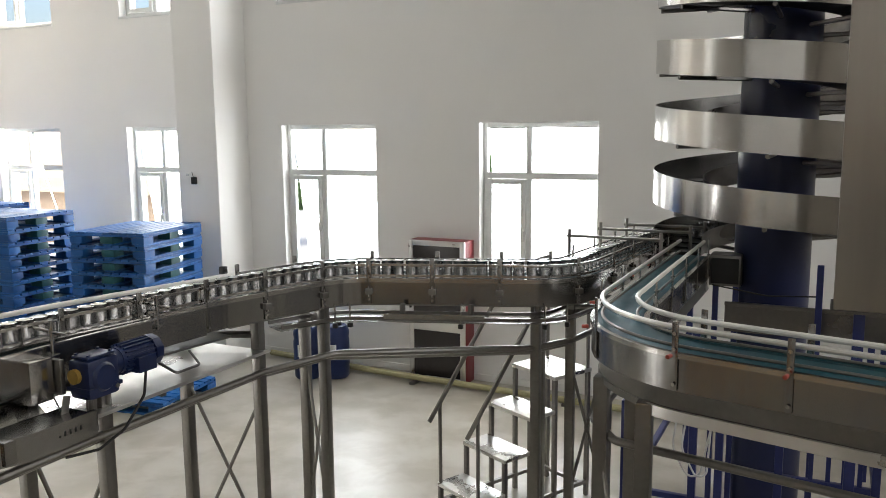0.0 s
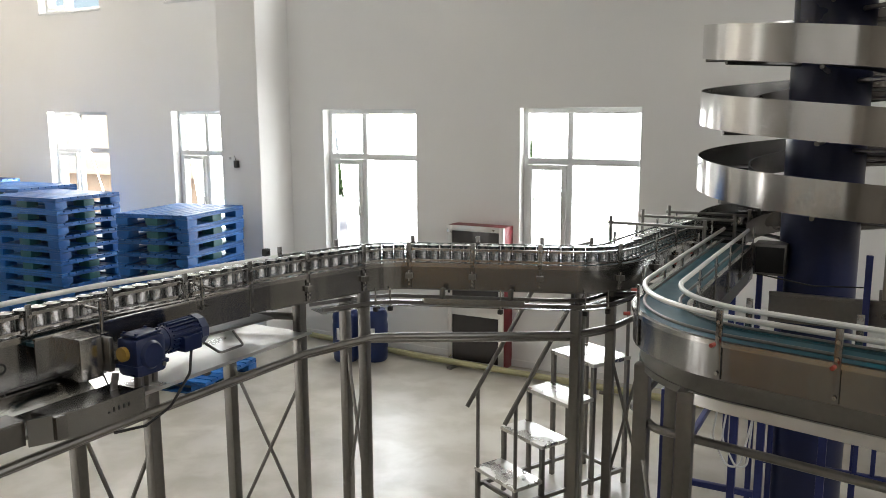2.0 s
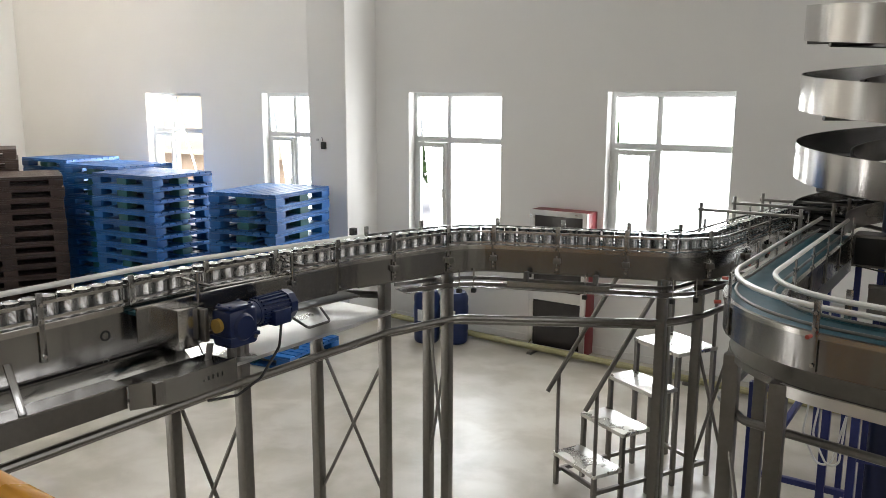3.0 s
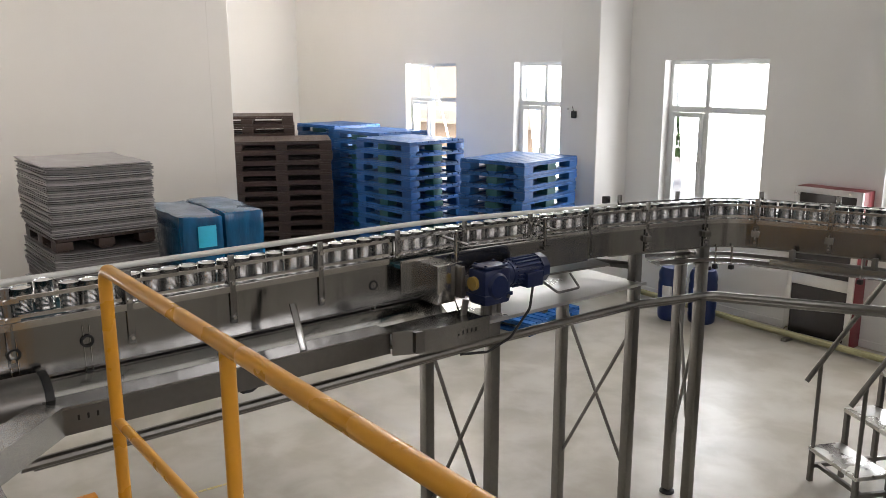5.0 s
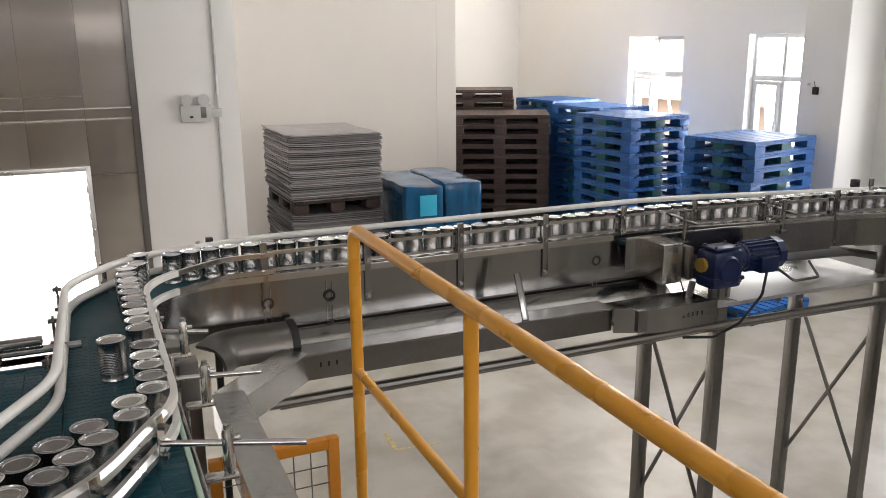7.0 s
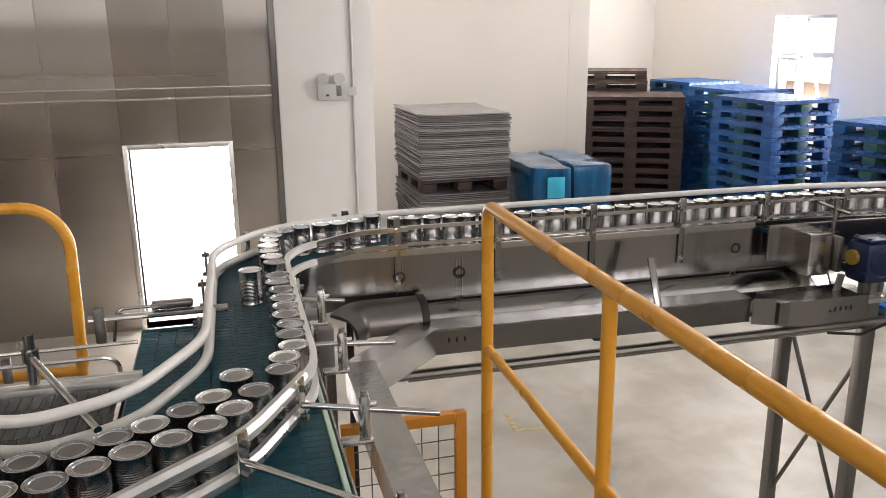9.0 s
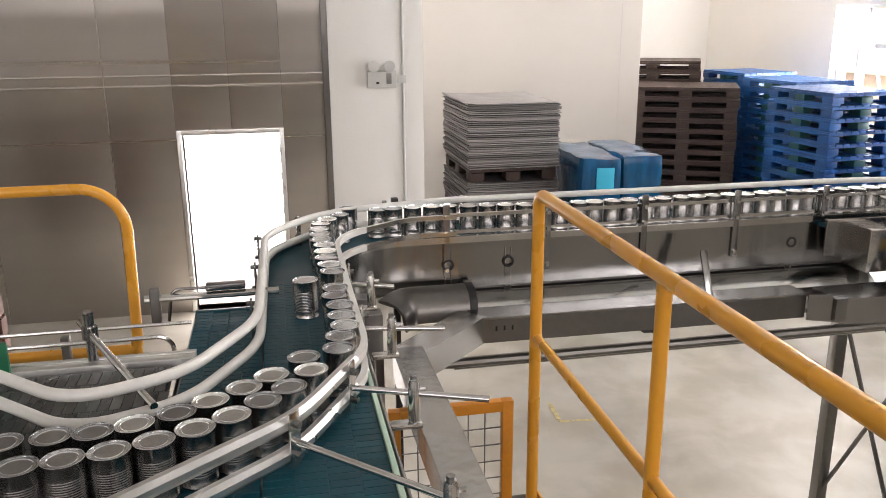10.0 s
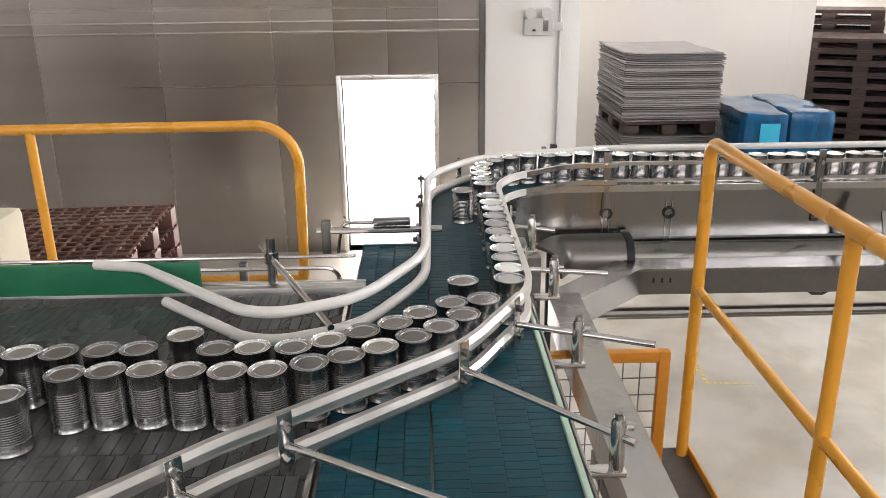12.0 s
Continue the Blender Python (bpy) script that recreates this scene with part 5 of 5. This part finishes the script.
# ---- steel steps ----
def steps():
    s = thing("step_stand", "stainless four-step stand with handrails and bright treads", "steps", m=pose(-2.54, 5.22, 0, 0, 0, -27))
    # local: x across the treads, y up the flight
    W, run, rise = 0.48, 0.25, 0.26
    for k in range(4):
        z, y = rise * (k + 1), run * k
        dep = run + 0.01 if k < 3 else 0.40
        part("tread", box_bm(0, y, z - 0.03, W, y + dep, z, 0.004), STEEL_TREAD, s)
        for x in (0.02, W - 0.02):
            part("post", box_bm(x - 0.016, y + 0.004, 0, x + 0.016, y + 0.036, z - 0.03, 0.003), STEEL_LEG, s)
    for x in (0.02, W - 0.02):
        part("back_post", box_bm(x - 0.016, 3 * run + 0.36, 0, x + 0.016, 3 * run + 0.392, 4 * rise - 0.03, 0.003), STEEL_LEG, s)
        part("base_rail", box_bm(x - 0.014, 0.037, 0.10, x + 0.014, 3 * run + 0.36, 0.13, 0.003), STEEL_LEG, s)
        rail = [(x, -0.08, 0.75), (x, 3 * run, 1.82), (x, 3 * run + 0.38, 1.86)]
        part("handrail", tube_bm(rounded([rail[0], (*rail[1], 0.1), rail[2]]), 0.017, 10), STEEL_LEG, s)
        part("rail_post", cyl_bm((x, 0.02, rise), (x, 0.02, 0.875), 0.014, 8), STEEL_LEG, s)
        part("rail_post", cyl_bm((x, 3 * run + 0.375, 4 * rise), (x, 3 * run + 0.375, 1.86), 0.014, 8), STEEL_LEG, s)
    part("cross_rail", box_bm(0.02, 0.06, 0.10, W - 0.02, 0.088, 0.129, 0.003), STEEL_LEG, s)
    part("cross_rail", box_bm(0.02, 1.05, 0.10, W - 0.02, 1.078, 0.129, 0.003), STEEL_LEG, s)


steps()


# ---- platform with yellow rails ----
def platform():
    p = thing("platform", "raised steel platform with a yellow toe board", "platform")
    part("deck", box_bm(-2.46, 0.30, 1.14, 3.0, 0.62, 1.20, 0.004), DECK, p)
    # Past y -3.3 the deck is unseen, added to shade the floor below.
    part("deck_front", box_bm(-0.70, -6.6, 1.14, 3.0, 0.299, 1.20, 0.004), DECK, p)
    part("toe_board", box_bm(-2.46, 0.621, 1.16, 3.0, 0.629, 1.225, 0.002), YELLOW, p, "yellow toe board")
    for x, y in ((-2.35, 0.45), (-0.6, 0.45), (1.5, 0.45), (2.9, -3.2), (-0.6, -3.2), (2.9, -6.5), (-0.6, -6.5)):
        part("leg", box_bm(x - 0.04, y - 0.04, 0, x + 0.04, y + 0.04, 1.139, 0.006), STEEL_LEG, p)
    r = thing("guard_rail", "bright yellow tubular guard rail on the platform", "guard rail")
    part("top_rail", tube_bm(rounded([(-2.42, 0.60, 1.20), (-2.42, 0.60, 2.27, 0.05), (3.0, 0.53, 2.27)]), 0.0195, 14), YELLOW, r)
    part("mid_rail", tube_bm([(-2.42, 0.60, 1.80), (3.0, 0.53, 1.80)], 0.0152, 12), YELLOW, r)
    for x in (-1.56, -0.2, 1.2, 2.6):
        y = 0.60 - (x + 2.42) * 0.07 / 5.42
        part("post", cyl_bm((x, y, 1.20), (x, y, 2.26), 0.017, 14), YELLOW, r)


platform()


def far_rail():
    r = thing("side_rail", "yellow tubular side rail with rounded corner", "guard rail")
    pts = rounded([(-3.2, -3.6, 2.19), (-3.2, -0.74, 2.20, 0.16), (-3.2, -0.752, 1.562, 0.03), (-3.2, -3.6, 1.575)])
    part("frame", tube_bm(pts, 0.0205, 14), YELLOW, r)
    for y in (-1.76, -2.9):
        part("post", cyl_bm((-3.2, y, 1.30), (-3.2, y - 0.005, 2.19), 0.0185, 12), YELLOW, r)
    part("leg", cyl_bm((-3.2, -0.757, 0.0), (-3.2, -0.757, 1.60), 0.0205, 12), YELLOW, r)
    for y in (-1.76, -2.9):
        part("leg", cyl_bm((-3.2, y, 0.0), (-3.2, y, 1.30), 0.0185, 12), YELLOW, r)
    b = thing("pipe_run", "pair of thin steel pipes beside the table", "pipe")
    part("pipe", tube_bm(rounded([(-2.75, -3.4, 1.775), (-2.75, -0.56, 1.775, 0.05), (-2.75, -0.55, 1.55)]), 0.008, 8), STEEL_SHEET, b)
    part("pipe", tube_bm([(-2.80, -3.4, 1.80), (-2.80, -0.50, 1.80)], 0.007, 8), STEEL_SHEET, b)
    for y in (-0.9, -2.2, -3.2):
        part("post", box_bm(-2.80, y - 0.012, 0, -2.764, y + 0.012, 1.79, 0.003), STEEL_LEG, b)


far_rail()


def mesh_pallet():
    """Open lattice pallets stored beyond the table."""
    top = None
    for k in range(8):
        z = 0.1445 * k
        if top is None:
            p = thing("lattice_pallet", "brown plastic lattice pallet in a stack near the steel wall", "pallet", "lattice pallets")
            W = D = 1.15
            bm = bmesh.new()
            for i in range(13):
                x = -W / 2 + 0.03 + i * (W - 0.06) / 12
                box_bm(x - 0.009, -D / 2, 0.131, x + 0.009, D / 2, 0.143, 0, bm)
                box_bm(-W / 2, x - 0.009, 0.130, W / 2, x + 0.009, 0.141, 0, bm)
            part("lattice", bm, LATTICE, p, smooth=0)
            for x in (-W / 2 + 0.01, W / 2 - 0.01):
                part("edge_beam", box_bm(x - 0.01, -D / 2, 0.095, x + 0.01, D / 2, 0.1295, 0.004), LATTICE, p)
            for x in (-W / 2 + 0.07, 0, W / 2 - 0.07):
                for y in (-D / 2 + 0.07, 0, D / 2 - 0.07):
                    part("foot", box_bm(x - 0.07, y - 0.07, 0, x + 0.07, y + 0.07, 0.1295, 0.008), LATTICE, p)
            top = p
            p.matrix_world = pose(-5.25, -2.62, 0, 0, 0, 3)
        else:
            copy_thing(top, pose(-5.25 + rnd.uniform(-.01, .01), -2.62 + rnd.uniform(-.01, .01), z, 0, 0, 3 + rnd.uniform(-.6, .6)))


mesh_pallet()

g = thing("mesh_guard", "orange framed wire mesh guard beside the conveyor", "guard")
GX = -2.30
bm = bmesh.new()
for q in ((0.10, 0.70, 0.135, 1.65), (0.455, 0.70, 0.49, 1.65), (0.135, 1.615, 0.455, 1.65), (0.135, 0.70, 0.455, 0.735)):
    box_bm(GX - 0.015, q[0], q[1], GX + 0.015, q[2], q[3], 0.003, bm)
part("frame", bm, ORANGE, g)
for k in range(1, 6):
    y = 0.135 + 0.32 * k / 6
    part("wire", cyl_bm((GX, y, 0.735), (GX, y, 1.615), 0.002, 5), STEEL_DARK, g)
for k in range(1, 15):
    z = 0.735 + 0.88 * k / 15
    part("wire", cyl_bm((GX, 0.135, z), (GX, 0.455, z), 0.002, 5), STEEL_DARK, g)
for y in (0.1175, 0.4725):
    part("post", box_bm(GX - 0.014, y - 0.014, 0, GX + 0.014, y + 0.014, 0.70, 0.003), ORANGE, g)

m = thing("cream_machine", "cream enamelled machine housing beyond the table", "machine")
part("housing", box_bm(-3.12, -2.9, 0, -2.90, -1.80, 1.92, 0.03), CREAM, m)
part("screen", box_bm(-2.90, -2.6, 1.70, -2.894, -1.84, 1.80, 0.003), STEEL_DARK, m)

for m4, length, wide in ((pose(-5.081, 1.694, 0, 0, 0, 84), 0.33, 0.035), (pose(-5.081, 1.694, 0, 0, 0, 176), 0.29, 0.04)):
    # worn tape: short torn pieces, end to end
    tape = thing("floor_mark", "worn yellow corner tape on the floor", "floor marking", m=m4)
    u = 0.0
    while u < length:
        v = min(length, u + rnd.uniform(0.03, 0.07))
        part("tape_piece", box_bm(u, -wide / 2 * rnd.uniform(0.5, 1.0), 0.0005, v - rnd.uniform(0.002, 0.012), wide / 2 * rnd.uniform(0.5, 1.0), 0.0025), TAPE, tape)
        u = v


# ---- the cans ----
CAN_H = 0.113


def tin_can():
    c = thing("tin_can", "closed ribbed tin can riding the conveyor", "can", "cans on the conveyor")
    prof = [(0.0, 0.003), (0.033, 0.003), (0.0352, 0.0), (0.0375, 0.0), (0.038, 0.0015), (0.038, 0.0035), (0.0366, 0.005), (0.0366, 0.019)]
    for k in range(13):
        z = 0.024 + k * 0.0047
        prof += [(0.0366, z), (0.0364, z + 0.0011), (0.0360, z + 0.0020), (0.0360, z + 0.0027), (0.0364, z + 0.0036)]
    prof += [(0.0366, 0.0855), (0.0366, 0.108), (0.0379, 0.1095), (0.0379, 0.1125)]
    part("body", lathe_bm(prof, 24), TIN, c, smooth=60)
    lid = [(0.0379, 0.1125), (0.0372, CAN_H), (0.0358, CAN_H), (0.0350, 0.1095), (0.0325, 0.1092), (0.0315, 0.1105), (0.0285, 0.1108), (0.0275, 0.1095), (0.0255, 0.1095), (0.0245, 0.1104), (0.0, 0.1104)]
    part("lid", lathe_bm(lid, 26), TIN_LID, c, smooth=30)
    return c


UPSTREAM = [(-1.27, 6.9), (-1.38, 5.9, 2.0), (-1.46, 4.93, 0.35), (-2.82, 4.42, 0.5), (-3.08, 3.55, 1.6), (-3.20, 2.5, 2.5), (-3.215, 0.9, 1.0), (-3.285, 0.4, 0.3), (-3.24, -0.05, 0.3), (-2.6, -0.038, 0.5)]
# past the bend the cans part into two lanes that run on side by side
NEAR_LANE = rounded(plan(UPSTREAM + [(-1.90, -0.040, 0.35), (-1.615, -0.235, 0.4), (-1.462, -0.51, 0.3), (-1.462, -3.2)]), 0.02)
FAR_LANE = rounded(plan(UPSTREAM + [(-1.95, -0.042, 0.12), (-1.76, -0.205, 0.3), (-1.63, -0.36, 0.3), (-1.553, -0.52, 0.2), (-1.553, -3.2)]), 0.02)
V1, GAP = 0.285, 0.0770            # line speed and spacing in single file
BEAT = GAP / V1                    # seconds from can to can
V2 = 0.0768 / (2 * BEAT)          # pace where they gather two abreast


def path_at(s, lane):
    acc = 0.0
    for a, b in zip(lane, lane[1:]):
        L = (b - a).length
        if acc + L >= s:
            d = (b - a).normalized()
            return a.lerp(b, (s - acc) / L), Vector((-d.y, d.x, 0))
        acc += L
    return lane[-1], Vector((1, 0, 0))


LENGTHS = [(b - a).length for a, b in zip(NEAR_LANE, NEAR_LANE[1:])]


def s_where(test):
    acc = 0.0
    for p, L in zip(NEAR_LANE, LENGTHS):
        if test(p):
            return acc
        acc += L
    return acc


S_SLOW = s_where(lambda p: p.y < 0 and p.x > -1.91)


S_BEND = s_where(lambda p: p.y < 0.9)


def ride(tau, lane, aside, rank, stray):
    """Where a can is tau seconds after it passed the start of the line."""
    s = V1 * tau
    if s > S_SLOW:
        # it slows to the table's pace within a short stretch
        x = tau - S_SLOW / V1
        ease = 1.2
        if x < ease:
            s = S_SLOW + V1 * x + (V2 - V1) * x * x / (2 * ease)
        else:
            s = S_SLOW + (V1 + V2) / 2 * ease + V2 * (x - ease)
        spread = min(1.0, 1.3 * x / ease)
    else:
        spread = 0.0
    if s < 0:
        # still on the last turn of the spiral, above the outlet
        a = math.pi - (-s) / 0.68
        u = min(1.0, -s / 0.6)
        p = Vector((SX + 0.68 * math.cos(a) - 0.23 * (1 - u), SY + 0.5 * (1 - u) + 0.68 * math.sin(a), BELT + PITCH * (-s) / (2 * math.pi * 0.68)))
        return p
    p, nn = path_at(s, lane)
    side = spread * aside + rank * max(0.0, min(1.0, (-0.60 - p.y) / 0.18))
    if s > S_BEND:
        side += stray * min(1.0, (s - S_BEND) / 0.25) * (1 - spread)
    p = p + nn * side
    return Vector((p.x, p.y, BELT))


def motions():
    first = tin_can()
    t_end = S_SLOW / V1 + 1.2 + 1.75 / V2
    rg = random.Random(3)
    times = [0.5 * i for i in range(25)]
    jobs = []
    for k in range(int(-12.0 / BEAT) - 2, int(t_end / BEAT)):
        off = k * BEAT + rg.uniform(-0.02, 0.02)
        turn = rg.uniform(0, 360)
        lean = (rg.uniform(-1.3, 1.3), rg.uniform(-1.3, 1.3))
        lane = FAR_LANE if k % 2 else NEAR_LANE
        aside = rg.uniform(-0.007, 0.007)
        rank = -0.078 if k % 22 == 5 else 0.074 if k % 16 == 6 else 0.0
        stray = -0.082 if k % 12 == 3 else rg.uniform(-0.004, 0.0)
        rows = [(t, ride(off + t, lane, aside, rank, stray)) for t in times]
        rows = [(t, pose(p.x, p.y, p.z + 0.0005, lean[0], lean[1], turn)) for t, p in rows]
        jobs.append((first if not jobs else copy_thing(first, rows[0][1]), rows))
    for can, rows in jobs:
        walk(can, rows)


motions()
